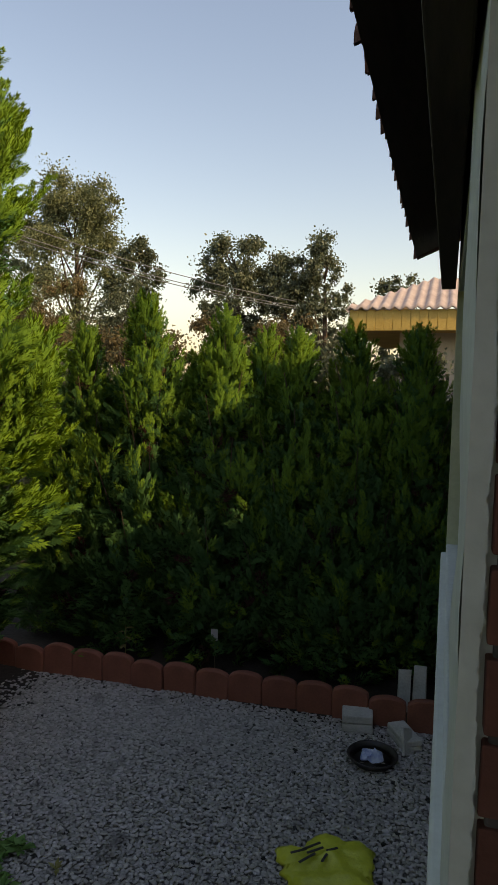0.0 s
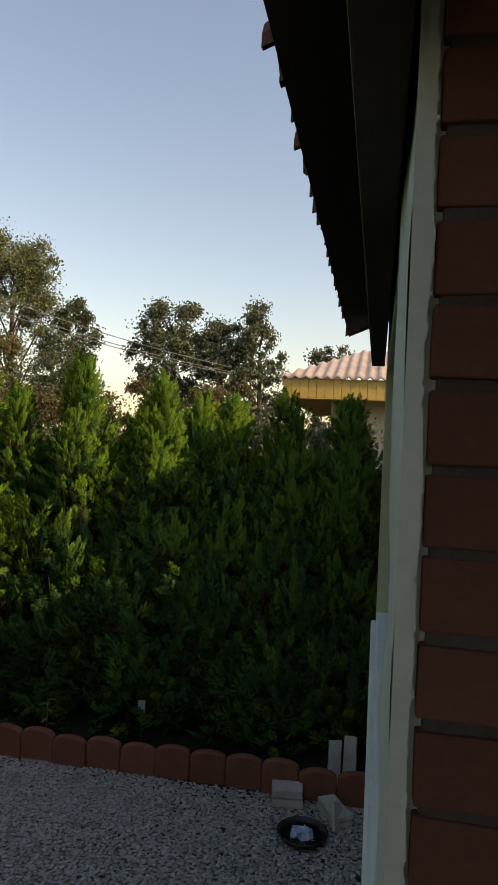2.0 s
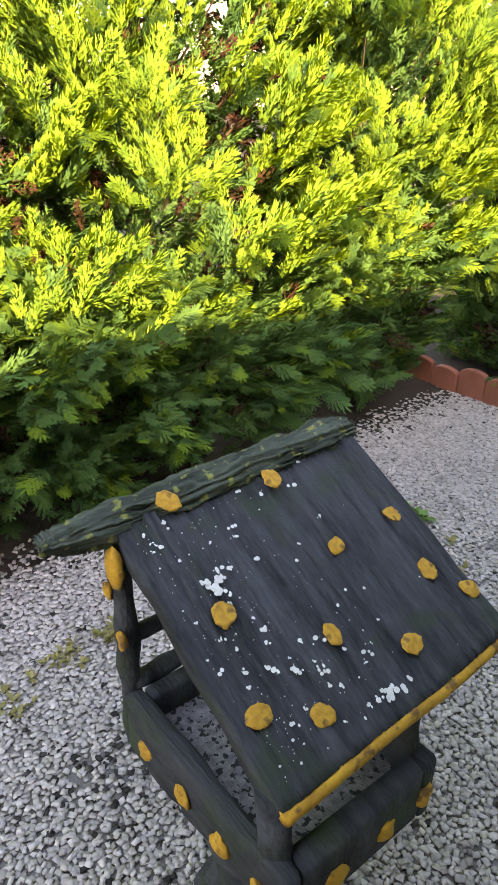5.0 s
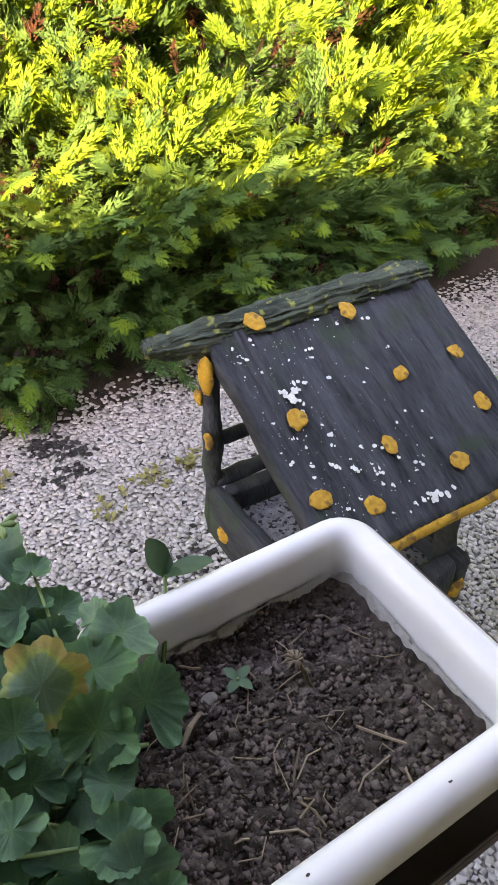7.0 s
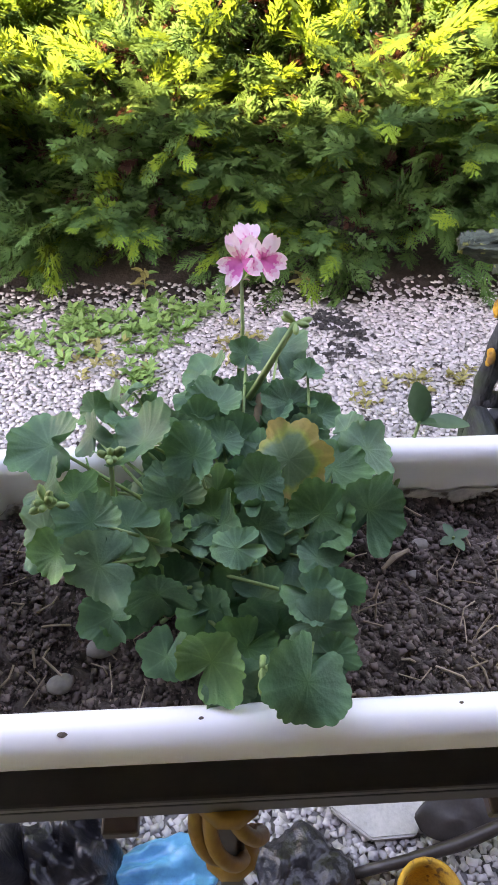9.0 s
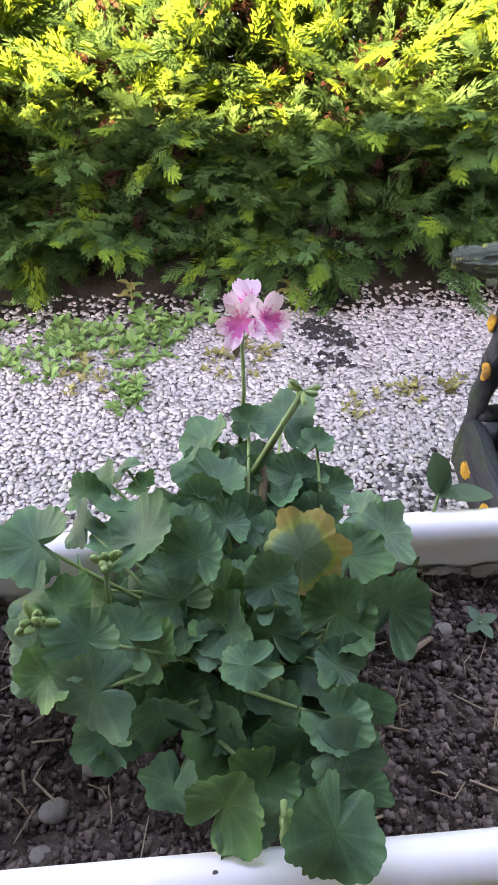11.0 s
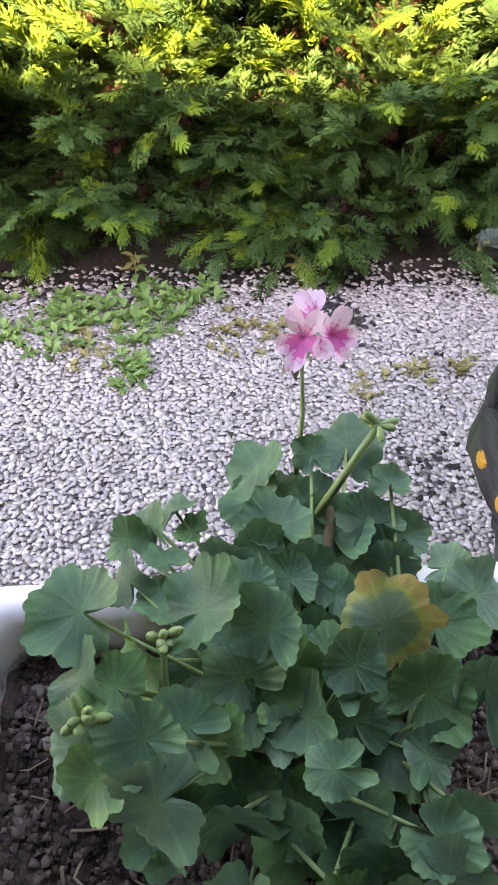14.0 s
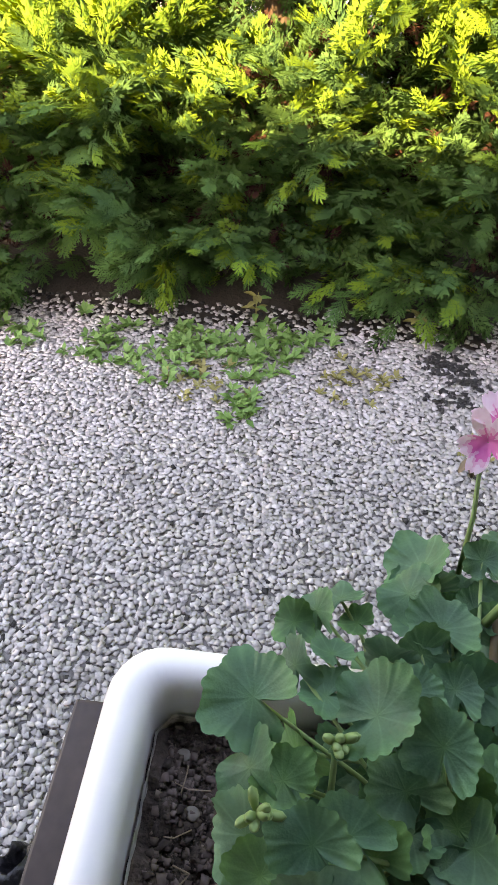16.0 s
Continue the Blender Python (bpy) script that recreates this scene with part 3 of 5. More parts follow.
for i, (x, y, h, w, m) in enumerate(((-13.0, 17, 4.3, 2.2, SHRUB), (-10.0, 16, 4.2, 2.0, SHRUB), (-7.4, 14.5, 3.4, 1.5, SHRUB), (-5.2, 14.5, 3.7, 1.6, SHRUB), (-3.3, 14, 3.7, 1.5, SHRUB), (-1.9, 10.5, 2.9, 1.3, LEAF_FAR), (-4.0, 10, 2.6, 1.4, LEAF_FAR), (-6.5, 10.5, 2.7, 1.6, LEAF_FAR), (-0.3, 9.6, 2.7, 1.2, LEAF_FAR), (-3.6, 7.2, 2.2, 1.1, LEAF_FAR), (-2.2, 7.0, 2.1, 1.0, LEAF_FAR), (-1.0, 7.1, 2.1, 1.0, LEAF_FAR), (0.2, 7.0, 2.1, 1.0, LEAF_FAR), (-5.0, 7.4, 2.4, 1.2, LEAF_FAR), (-11.2, 18, 5.4, 2.3, SHRUB), (-9.0, 17.6, 4.8, 2.0, LEAF_FAR))):
    broadleaf("shrub", (x, y, 0), h, w, 50 + i, m, 12000, 0.075, "dense dry brown-green shrub behind the young cypresses", 0.03, 40, "shrub")

# cables high over the garden
for i, dz in enumerate((0.0, 0.35, 0.5)):
    bm = bmesh.new()
    a, b = Vector((-14, 16, 7.4 - dz)), Vector((-4.2, 19, 4.5 - dz * 0.4))
    tube(bm, [a.lerp(b, t / 12) - Vector((0, 0, 1.2 * (t / 12) * (1 - t / 12))) for t in range(13)], 0.012, 5)
    tagged(link("overhead_cable", bm, CABLE), "thin overhead cable sagging beyond the trees", "cable", "overhead cables")


# ---- the neighbour's house ----
def neighbour():
    thing = empty("neighbour_house", (0, 0, 0), "low beige house with pale tiled roof and yellow eaves boards", "house")
    bm = bmesh.new()
    box(bm, (-0.85, 12.7, -0.1), (7.5, 18.0, 3.2))
    part("wall", bm, BEIGE, thing)
    bm = bmesh.new()
    box(bm, (-1.68, 12.04, 3.17), (8.2, 12.10, 3.52))
    box(bm, (-1.68, 12.10, 3.17), (-1.62, 18.6, 3.52))
    box(bm, (-1.62, 12.10, 3.175), (8.2, 18.6, 3.2))
    part("soffit", bm, YELLOWWOOD, thing)
    for k in range(40):
        bm = bmesh.new()
        x0 = -1.68 + k * 0.15
        box(bm, (x0 + 0.004, 12.012, 3.17), (x0 + 0.146, 12.038, 3.53), 0.004)
        part("fascia_board", bm, YELLOWWOOD, thing)
    V, F = [], []
    nx, ny = 240, 16
    for j in range(ny + 1):
        s = j / ny
        for i in range(nx + 1):
            xx = -1.75 + 10.2 * i / nx
            yy = 11.95 + 3.0 * s
            lim = -1.75 + 1.45 * s * 1.02
            xx = max(xx, lim)
            V.append((xx, yy, 3.56 + 0.92 * s + 0.03 * math.sin(xx * math.tau / 0.19) + 0.03 * ((s * 8) % 1.0)))
    for j in range(ny):
        for i in range(nx):
            a = j * (nx + 1) + i
            F.append((a, a + 1, a + nx + 2, a + nx + 1))
    roof = from_arrays("roof", V, F, [ROOFPALE], smooth=True)
    roof.parent = thing
    sol = roof.modifiers.new("thick", "SOLIDIFY")
    sol.thickness = 0.03
    bm = bmesh.new()
    vs = [bm.verts.new(q) for q in ((-1.75, 11.95, 3.54), (-0.3, 14.95, 4.46), (-0.3, 15.6, 4.46), (-1.75, 18.6, 3.54))]
    bm.faces.new(vs)
    ret = bmesh.ops.extrude_face_region(bm, geom=bm.faces[:])
    bmesh.ops.translate(bm, vec=(0.05, 0, -0.06), verts=[g for g in ret["geom"] if isinstance(g, bmesh.types.BMVert)])
    part("hip_roof", bm, ROOFPALE, thing)
    return thing


neighbour()

# ---- terracotta edging ----
edging = empty("garden_edging", (0, 4.45, 0), "weathered terracotta garden edging with rounded scalloped tops", "edging", kind="structure")
edging_mesh = None
for k in range(15):
    if edging_mesh is None:
        bm = bmesh.new()
        prof = [(-0.122, -0.06), (0.122, -0.06), (0.122, 0.17)] + [(0.122 * math.cos(radians(a)), 0.17 + 0.05 * math.sin(radians(a))) for a in range(15, 180, 15)] + [(-0.122, 0.17)]
        f0 = bm.faces.new([bm.verts.new((x, -0.03, z)) for x, z in prof])
        ret = bmesh.ops.extrude_face_region(bm, geom=[f0])
        bmesh.ops.translate(bm, vec=(0, 0.06, 0), verts=[g for g in ret["geom"] if isinstance(g, bmesh.types.BMVert)])
        bmesh.ops.bevel(bm, geom=[e for e in bm.edges if abs(e.verts[0].co.y - e.verts[1].co.y) < 1e-5], offset=0.008, segments=1, affect="EDGES")
        bmesh.ops.recalc_face_normals(bm, faces=bm.faces[:])
        b0 = part("edging_block", bm, TERRACOTTA, edging)
        edging_mesh = b0.data
    else:
        b0 = new("edging_block", edging_mesh)
        b0.parent = edging
    b0.location = (-3.5 + 0.25 * k, rng.normal(0, 0.012) - 0.03 * abs(k - 9) / 9, rng.normal(0, 0.008))
    b0.rotation_euler = (rng.normal(0, 0.04), rng.normal(0, 0.02), rng.normal(0, 0.04))


# ---- our house: wall, window, pillar, eave ----
def slab(name, lo, hi, mat, label, category, bevel=0.0):
    bm = bmesh.new()
    box(bm, lo, hi, bevel)
    return tagged(link(name, bm, mat), label, category, kind="structure")


def uneven_plane(bm, origin, u, v, nu, nv, amount, scale):
    """A hand-plastered face."""
    o, u, v = Vector(origin), Vector(u), Vector(v)
    nrm = u.cross(v).normalized()
    g = [[bm.verts.new(o + u * (i / nu) + v * (j / nv)) for j in range(nv + 1)] for i in range(nu + 1)]
    for row in g:
        for w in row:
            w.co += nrm * amount * noise.noise(w.co * scale)
    for i in range(nu):
        for j in range(nv):
            bm.faces.new((g[i][j], g[i + 1][j], g[i + 1][j + 1], g[i][j + 1]))


WX, WIN0, WIN1, SILL, HEAD = 0.065, 1.0, 2.88, 1.63, 2.66
bm = bmesh.new()
box(bm, (WX, 0.615, -0.1), (0.3, 2.98, SILL - 0.03), 0.006)
box(bm, (WX, 0.615, SILL - 0.03), (0.3, WIN0, HEAD), 0.006)
box(bm, (WX, WIN1, SILL - 0.03), (0.3, 2.98, HEAD), 0.006)
box(bm, (WX, 0.615, HEAD), (0.3, 2.98, 2.98), 0.006)
tagged(link("wall_front", bm, WHITEWALL), "white hand-plastered outer wall of the house", "wall", kind="structure")
bm = bmesh.new()
uneven_plane(bm, (WX - 0.003, 0.6, 1.2), (0, 0.4, 0), (0, 0, 1.76), 16, 60, 0.006, 7)
g = [[bm.verts.new((WX - 0.004 + (0.017 + 0.004 * noise.noise(Vector((0, 0, 1.2 + 1.76 * j / 700)) * 9) + 0.003 * noise.noise(Vector((3, 0, 1.2 + 1.76 * j / 700)) * 60) + 0.003 * noise.noise(Vector((5, 0, 1.2 + 1.76 * j / 700)) * 170)) * i / 3, 0.5955 + 0.0015 * noise.noise(Vector((i, 0, j * 0.06))), 1.2 + 1.76 * j / 700)) for j in range(701)] for i in range(4)]
for i in range(3):
    for j in range(700):
        bm.faces.new((g[i][j], g[i + 1][j], g[i + 1][j + 1], g[i][j + 1]))
tagged(link("trim_plaster", bm, WHITEWALL, True), "lumpy white plaster strip at the corner of the wall", "plaster", kind="structure")
win = empty("window_1", (0.14, 1.94, 2.1), "dark-framed window set deep in a white plastered opening", "window", kind="structure")
bm = bmesh.new()
box(bm, (0.012, -0.9, -0.44), (0.016, 0.9, 0.53))
part("pane", bm, GLASS, win)
bm = bmesh.new()
for lo, hi in (((0.0, -0.94, -0.47), (0.03, -0.88, 0.55)), ((0.0, 0.88, -0.47), (0.03, 0.94, 0.55)), ((0.0, -0.94, -0.47), (0.03, 0.94, -0.41)), ((0.0, -0.94, 0.49), (0.03, 0.94, 0.55)), ((-0.004, -0.03, -0.47), (0.028, 0.03, 0.55))):
    box(bm, lo, hi, 0.004)
part("window_frame", bm, GREYFRAME, win)
bm = bmesh.new()
box(bm, (-0.098, -1.3, -0.52), (0.01, 0.84, -0.475), 0.008)
box(bm, (-0.078, -0.95, -0.5), (0.01, 0.935, -0.462), 0.006)
rough_up(bm, 0.004, 11)
part("window_sill", bm, WHITEWALL, win, "rough white painted sill with paint speckles")
bm = bmesh.new()
box(bm, (-0.077, 0.937, -0.47), (0.0, 0.955, 0.56), 0.003)
part("jamb", bm, GREENPAINT, win, "pale green painted window jamb")

# brick pillar at the veranda's corner: bricks of their own on a mortar core
pillar = empty("wall_pillar", (0.3, 0.72, 0), "dark reddish-brown brick pillar with recessed mortar joints", "pillar", kind="structure")
bm = bmesh.new()
box(bm, (0.088, 0.605, -0.1), (0.55, 0.85, 2.95), 0.003)
p0 = part("mortar", bm, MORTAR, pillar)
p0.matrix_parent_inverse = pillar.matrix_basis.inverted()
PITCH = 0.0742
bk = bmesh.new()
box(bk, (-0.1, -0.004, -0.0325), (0.1, 0.05, 0.0325), 0.0022)
rough_up(bk, 0.003, 30)
bh = bmesh.new()
box(bh, (-0.048, -0.004, -0.0325), (0.048, 0.05, 0.0325), 0.0022)
rough_up(bh, 0.003, 30, 3)
shared = None
for k in range(40):
    zc = 2.008 + 0.037 + PITCH * (k - 27)
    if not 0.0 < zc < 2.93:
        continue
    x = 0.083
    for half in ((False, False, True) if k % 2 else (True, False, False)):
        if shared is None:
            a = part("brick", bk, BRICK, pillar)
            b = part("brick", bh, BRICK, pillar)
            shared = (a.data, b.data)
            bpy.data.objects.remove(a)
            bpy.data.objects.remove(b)
        w = 0.048 if half else 0.1
        o = new("brick", shared[1 if half else 0])
        o.parent = pillar
        o.location = (x + w - 0.3, 0.603 - 0.72 + rng.normal(0, 0.0015), zc + rng.normal(0, 0.001))
        o.rotation_euler = (0, rng.normal(0, 0.006), rng.normal(0, 0.008))
        x += 2 * w + 0.011

# eave: rafters' board, soffit, and the row of tiles
bm = bmesh.new()
vs = [bm.verts.new(q) for q in ((-0.12, -3.4, 2.86), (-0.12, 3.3, 2.86), (0.09, 3.3, 2.95), (0.09, -3.4, 2.95))]
bm.faces.new(vs)
ret = bmesh.ops.extrude_face_region(bm, geom=bm.faces[:])
bmesh.ops.translate(bm, vec=(0, 0, 0.03), verts=[g for g in ret["geom"] if isinstance(g, bmesh.types.BMVert)])
box(bm, (0.0, 0.4, 2.675), (0.055, 2.93, 2.94), 0.004)
bmesh.ops.recalc_face_normals(bm, faces=bm.faces[:])
tagged(link("trim_eave", bm, EAVEWOOD), "dark weathered wooden eave boards under the tiles", "eave", kind="structure")
tile = bmesh.new()
arc = [radians(a) for a in range(0, 181, 20)]
for x0, z0, r0, x1, z1, r1 in ((-0.19, 0.0, 0.085, 0.28, 0.17, 0.07),):
    outer0 = [tile.verts.new((x0, math.cos(a) * r0, z0 + math.sin(a) * r0 * 0.7)) for a in arc]
    outer1 = [tile.verts.new((x1, math.cos(a) * r1, z1 + math.sin(a) * r1 * 0.7)) for a in arc]
    in0 = [tile.verts.new((x0, math.cos(a) * (r0 - 0.014), z0 + math.sin(a) * (r0 * 0.7 - 0.014))) for a in arc]
    in1 = [tile.verts.new((x1, math.cos(a) * (r1 - 0.014), z1 + math.sin(a) * (r1 * 0.7 - 0.014))) for a in arc]
    for i in range(len(arc) - 1):
        tile.faces.new((outer0[i], outer0[i + 1], outer1[i + 1], outer1[i]))
        tile.faces.new((in0[i + 1], in0[i], in1[i], in1[i + 1]))
        tile.faces.new((outer0[i + 1], outer0[i], in0[i], in0[i + 1]))
roof = empty("roof", (-0.1, 0, 2.9), "low pitched tiled roof edge of the house, seen from below", "roof", kind="structure")
t0 = part("tile", tile, TILE, roof)
for k in range(56):
    o = t0 if k == 0 else new("tile", t0.data)
    o.parent = roof
    y = 3.3 - 0.12 * k
    o.location = (0.15 + rng.normal(0, 0.006), y, 0.005 + rng.normal(0, 0.004) - (0.025 if k == 0 else 0))
    o.rotation_euler = (rng.normal(0, 0.03) + (0.35 if k == 0 else 0.12), 0, rng.normal(0, 0.02))
bm = bmesh.new()
prof = [(-0.1, 2.93), (0.45, 3.13), (3.2, 5.3), (5.95, 3.13), (6.5, 2.93), (6.5, 2.88), (5.95, 3.07), (3.2, 5.22), (0.45, 3.07), (-0.1, 2.88)]
f0 = bm.faces.new([bm.verts.new((x, -3.4, z)) for x, z in prof])
ret = bmesh.ops.extrude_face_region(bm, geom=[f0])
bmesh.ops.translate(bm, vec=(0, 6.65, 0), verts=[g for g in ret["geom"] if isinstance(g, bmesh.types.BMVert)])
# unseen ridge, higher towards -y, slanted to place the shade line on the hedge
for v in bm.verts:
    if v.co.z > 5.0:
        v.co.z += 0.06 - 0.03 * (v.co.y + 3.4)
bmesh.ops.recalc_face_normals(bm, faces=bm.faces[:])
roof_deck = link("roof_deck", bm, TILE)
tagged(roof_deck, "low pitched roof over house and veranda, unseen ridge set to shade the hedge", "roof", kind="structure")

# the rest of the house, closing the place behind the camera
slab("wall_side", (0.31, 2.92, -0.1), (6.3, 3.1, 2.95), WHITEWALL, "white plastered end wall of the house", "wall")
slab("wall_veranda_back", (2.2, -3.3, -0.1), (2.4, 2.9, 3.3), WHITEWALL, "white plastered wall behind the veranda", "wall")
slab("wall_veranda_side", (0.4, -3.3, -0.1), (2.2, -3.1, 3.2), WHITEWALL, "white plastered side wall of the veranda", "wall")
slab("ceiling", (0.1, -3.1, 2.97), (2.2, 2.9, 3.02), EAVEWOOD, "dark boarded veranda ceiling", "ceiling")
slab("floor", (0.42, -3.1, 0.5), (2.2, 0.6, 0.72), FLOORTILE, "pale tiled veranda floor", "floor")
# unseen wing, added only to cast shade on hedge and young cypresses
slab("wall_shade_wing", (0.75, 3.1, -0.1), (6.3, 4.6, 2.75), WHITEWALL, "unseen white plastered wing, added to shade the hedge", "wall")
slab("roof_shade_wing", (0.35, 3.45, 2.75), (6.5, 4.3, 2.95), TILE, "unseen low tiled roof over the wing, added to shade the hedge", "roof")
slab("wall_shade_wing_far", (0.75, 4.6, -0.1), (6.3, 8.6, 3.25), WHITEWALL, "unseen white plastered taller end of the added wing", "wall")
slab("roof_shade_wing_far", (0.35, 4.3, 3.25), (6.5, 9.0, 3.45), TILE, "unseen tiled roof over the taller end, added to shade the young cypresses", "roof")


# ---- railing and planter ----
rail = empty("veranda_railing", (0.18, -1.2, 0.72), "black iron veranda railing with gold-painted twisted baskets", "railing")


def rpart(name, bm, mat, parent=None, label="", smooth=False):
    o = part(name, bm, mat, parent or rail, label, smooth)
    o.matrix_parent_inverse = (parent or rail).matrix_basis.inverted()
    return o


bm = bmesh.new()
box(bm, (0.150, -3.05, 1.722), (0.170, 0.6, 1.73), 0.002)
box(bm, (0.163, -3.05, 1.706), (0.170, 0.6, 1.722), 0.001)
rpart("handrail", bm, IRON)
bm = bmesh.new()
box(bm, (0.17, -3.05, 0.84), (0.195, 0.6, 0.865), 0.002)
rpart("bottom_rail", bm, IRON)
for y in (-2.75, -2.15, -1.55, -0.96, -0.362, 0.24):
    bm = bmesh.new()
    box(bm, (0.150, y - 0.009, 0.72), (0.166, y + 0.009, 1.72), 0.002)
    bal = rpart("baluster", bm, IRON)
    bm = bmesh.new()
    for s in range(5):
        tube(bm, [(0.158 + (0.007 + 0.015 * math.sin(math.pi * q / 14)) * math.cos(s * math.tau / 5 + q * 0.16), y + (0.007 + 0.015 * math.sin(math.pi * q / 14)) * math.sin(s * math.tau / 5 + q * 0.16), 1.70 - 0.115 * q / 14) for q in range(15)], 0.0046, 6)
    tube(bm, [(0.158, y, 1.708), (0.158, y, 1.70), (0.158, y, 1.692)], [0.016, 0.02, 0.014], 10)
    tube(bm, [(0.158, y, 1.59), (0.158, y, 1.575), (0.158, y, 1.555)], [0.014, 0.02, 0.012], 10)
    part("twisted_basket", bm, GOLD, bal, "gold-painted twisted basket", True)

holder = empty("planter_holder", (0.06, -0.3, 1.7), "dark brown iron frame holding the planter on the railing", "planter holder")
IRONBROWN = shade("brown_painted_iron", (0.03, 0.018, 0.016), (0.075, 0.05, 0.045), 0.5, 20, 140, 0.2, depth=0.001)
for lo, hi in (((-0.035, -0.575, 1.70), (0.15, -0.555, 1.722)), ((-0.035, -0.044, 1.70), (0.15, -0.022, 1.722)), ((-0.035, -0.555, 1.70), (-0.02, -0.044, 1.715)), ((0.0, -0.45, 1.585), (0.15, -0.425, 1.598)), ((0.0, -0.18, 1.585), (0.15, -0.155, 1.598))):
    bm = bmesh.new()
    box(bm, lo, hi, 0.002)
    o = part("bar", bm, IRONBROWN, holder)
    o.matrix_parent_inverse = holder.matrix_basis.inverted()

planter = empty("planter", (0.053, -0.302, 1.6), "white plastic flower trough with rounded rim, half full of soil", "planter")


def rounded(hx, hy, r, z, bm, n=6):
    out = []
    for cx, cy, a0 in ((hx - r, hy - r, 0), (-hx + r, hy - r, 90), (-hx + r, -hy + r, 180), (hx - r, -hy + r, 270)):
        for k in range(n + 1):
            a = radians(a0 + 90 * k / n)
            out.append(bm.verts.new((cx + r * math.cos(a), cy + r * math.sin(a), z)))
    return out


bm = bmesh.new()
PROFILE = [(0.040, 0.0), (0.034, 0.02), (0.024, 0.12), (0.018, 0.146), (0.006, 0.148), (0.001, 0.153), (0.0, 0.160), (0.003, 0.168), (0.009, 0.1725), (0.015, 0.173), (0.021, 0.171), (0.025, 0.165), (0.0258, 0.156), (0.0265, 0.135), (0.028, 0.06)]
loops = [rounded(0.107 - o, 0.2455 - o, max(0.01, 0.03 - o * 0.6), z, bm) for o, z in PROFILE]
for l0, l1 in zip(loops, loops[1:]):
    for i in range(len(l0)):
        bm.faces.new((l0[i], l0[(i + 1) % len(l0)], l1[(i + 1) % len(l0)], l1[i]))
bm.faces.new(loops[0][::-1])
part("trough", bm, POT, planter, smooth=True)
bm = bmesh.new()
l0, l1 = (rounded(0.107 - o, 0.2455 - o, 0.012, z, bm, 24) for o, z in ((0.0287, 0.113), (0.0284, 0.139)))
for i, v in enumerate(l1):
    v.co.z += 0.006 * noise.noise(v.co * 60) + 0.004 * noise.noise(v.co * 200)
for i in range(len(l0)):
    bm.faces.new((l0[i], l0[(i + 1) % len(l0)], l1[(i + 1) % len(l0)], l1[i]))
bmesh.ops.subdivide_edges(bm, edges=[e for e in bm.edges if e.calc_length() > 0.06], cuts=40)
for v in bm.verts:
    if v.co.z > 0.136:
        v.co.z += 0.005 * noise.noise(v.co * 70) + 0.003 * noise.noise(v.co * 220)
part("limescale", bm, POTDIRT, planter, "dirty limescale line above the soil")
bm = bmesh.new()
gx, gy = 90, 220
grid = [[bm.verts.new(((i / gx - 0.5) * 0.163, (j / gy - 0.5) * 0.44, 0)) for j in range(gy + 1)] for i in range(gx + 1)]
for row in grid:
    for v in row:
        v.co.z = 0.122 + 0.008 * max(abs(v.co.x) / 0.08, abs(v.co.y) / 0.219) ** 8 + 0.012 * noise.noise(v.co * 14) + 0.007 * noise.noise(v.co * 45) + 0.006 * noise.noise(v.co * 110)
for i in range(gx):
    for j in range(gy):
        bm.faces.new((grid[i][j], grid[i + 1][j], grid[i + 1][j + 1], grid[i][j + 1]))
part("soil", bm, SOIL, planter, "dark crumbly potting soil")


def height_soil(x, y):
    v = Vector((x, y, 0))
    return 0.122 + 0.008 * max(abs(x) / 0.08, abs(y) / 0.219) ** 8 + 0.012 * noise.noise(v * 14) + 0.007 * noise.noise(v * 45)


def crumbs(n, seed, lo, hi, mat, name, flat=0.8):
    r = np.random.default_rng(seed)
    pos = np.stack([r.uniform(-0.08, 0.08, n), r.uniform(-0.21, 0.21, n), np.zeros(n)], 1)
    pos[:, 2] = [height_soil(a, b) + 0.001 for a, b, _ in pos]
    sz = lo + (hi - lo) * r.random(n) ** 5
    sh = cube[None] * r.uniform(0.1, 1.0, (n, 8, 3)) * np.array([1, 1, flat])
    v = (sh * sz[:, None, None] + pos[:, None, :]).reshape(-1, 3)
    o = from_arrays(name, v, (cubef[None] + (np.arange(n) * 8)[:, None, None]).reshape(-1, 4), [mat])
    o.parent = planter
    tagged(o, kind="stuff")
    return o


crumbs(24000, 3, 0.0004, 0.0036, CLOD, "soil_crumb")
r = np.random.default_rng(8)
bm = bmesh.new()
for k in range(110):
    x, y, a, ln = r.uniform(-0.07, 0.07), r.uniform(-0.2, 0.2), r.uniform(0, math.pi), r.uniform(0.006, 0.035)
    d = Vector((math.cos(a), math.sin(a), r.normal(0, 0.25))) * ln
    c = Vector((x, y, height_soil(x, y) + 0.003))
    tube(bm, [c - d * 0.5, c + Vector((r.normal(0, 0.003), r.normal(0, 0.003), 0.002)), c + d * 0.5], 0.0004 + 0.0006 * r.random() ** 2, 5)
o = part("dry_stalk", bm, STRAW, planter, "scattered dry roots and stalks")
tagged(o, kind="stuff")
bm = bmesh.new()
tube(bm, [(-0.02, 0.047, 0.128), (-0.027, 0.056, 0.132), (-0.033, 0.067, 0.131)], [0.0013, 0.0021, 0.0013], 7)
part("twig", bm, STRAW, planter, "pale dry twig")
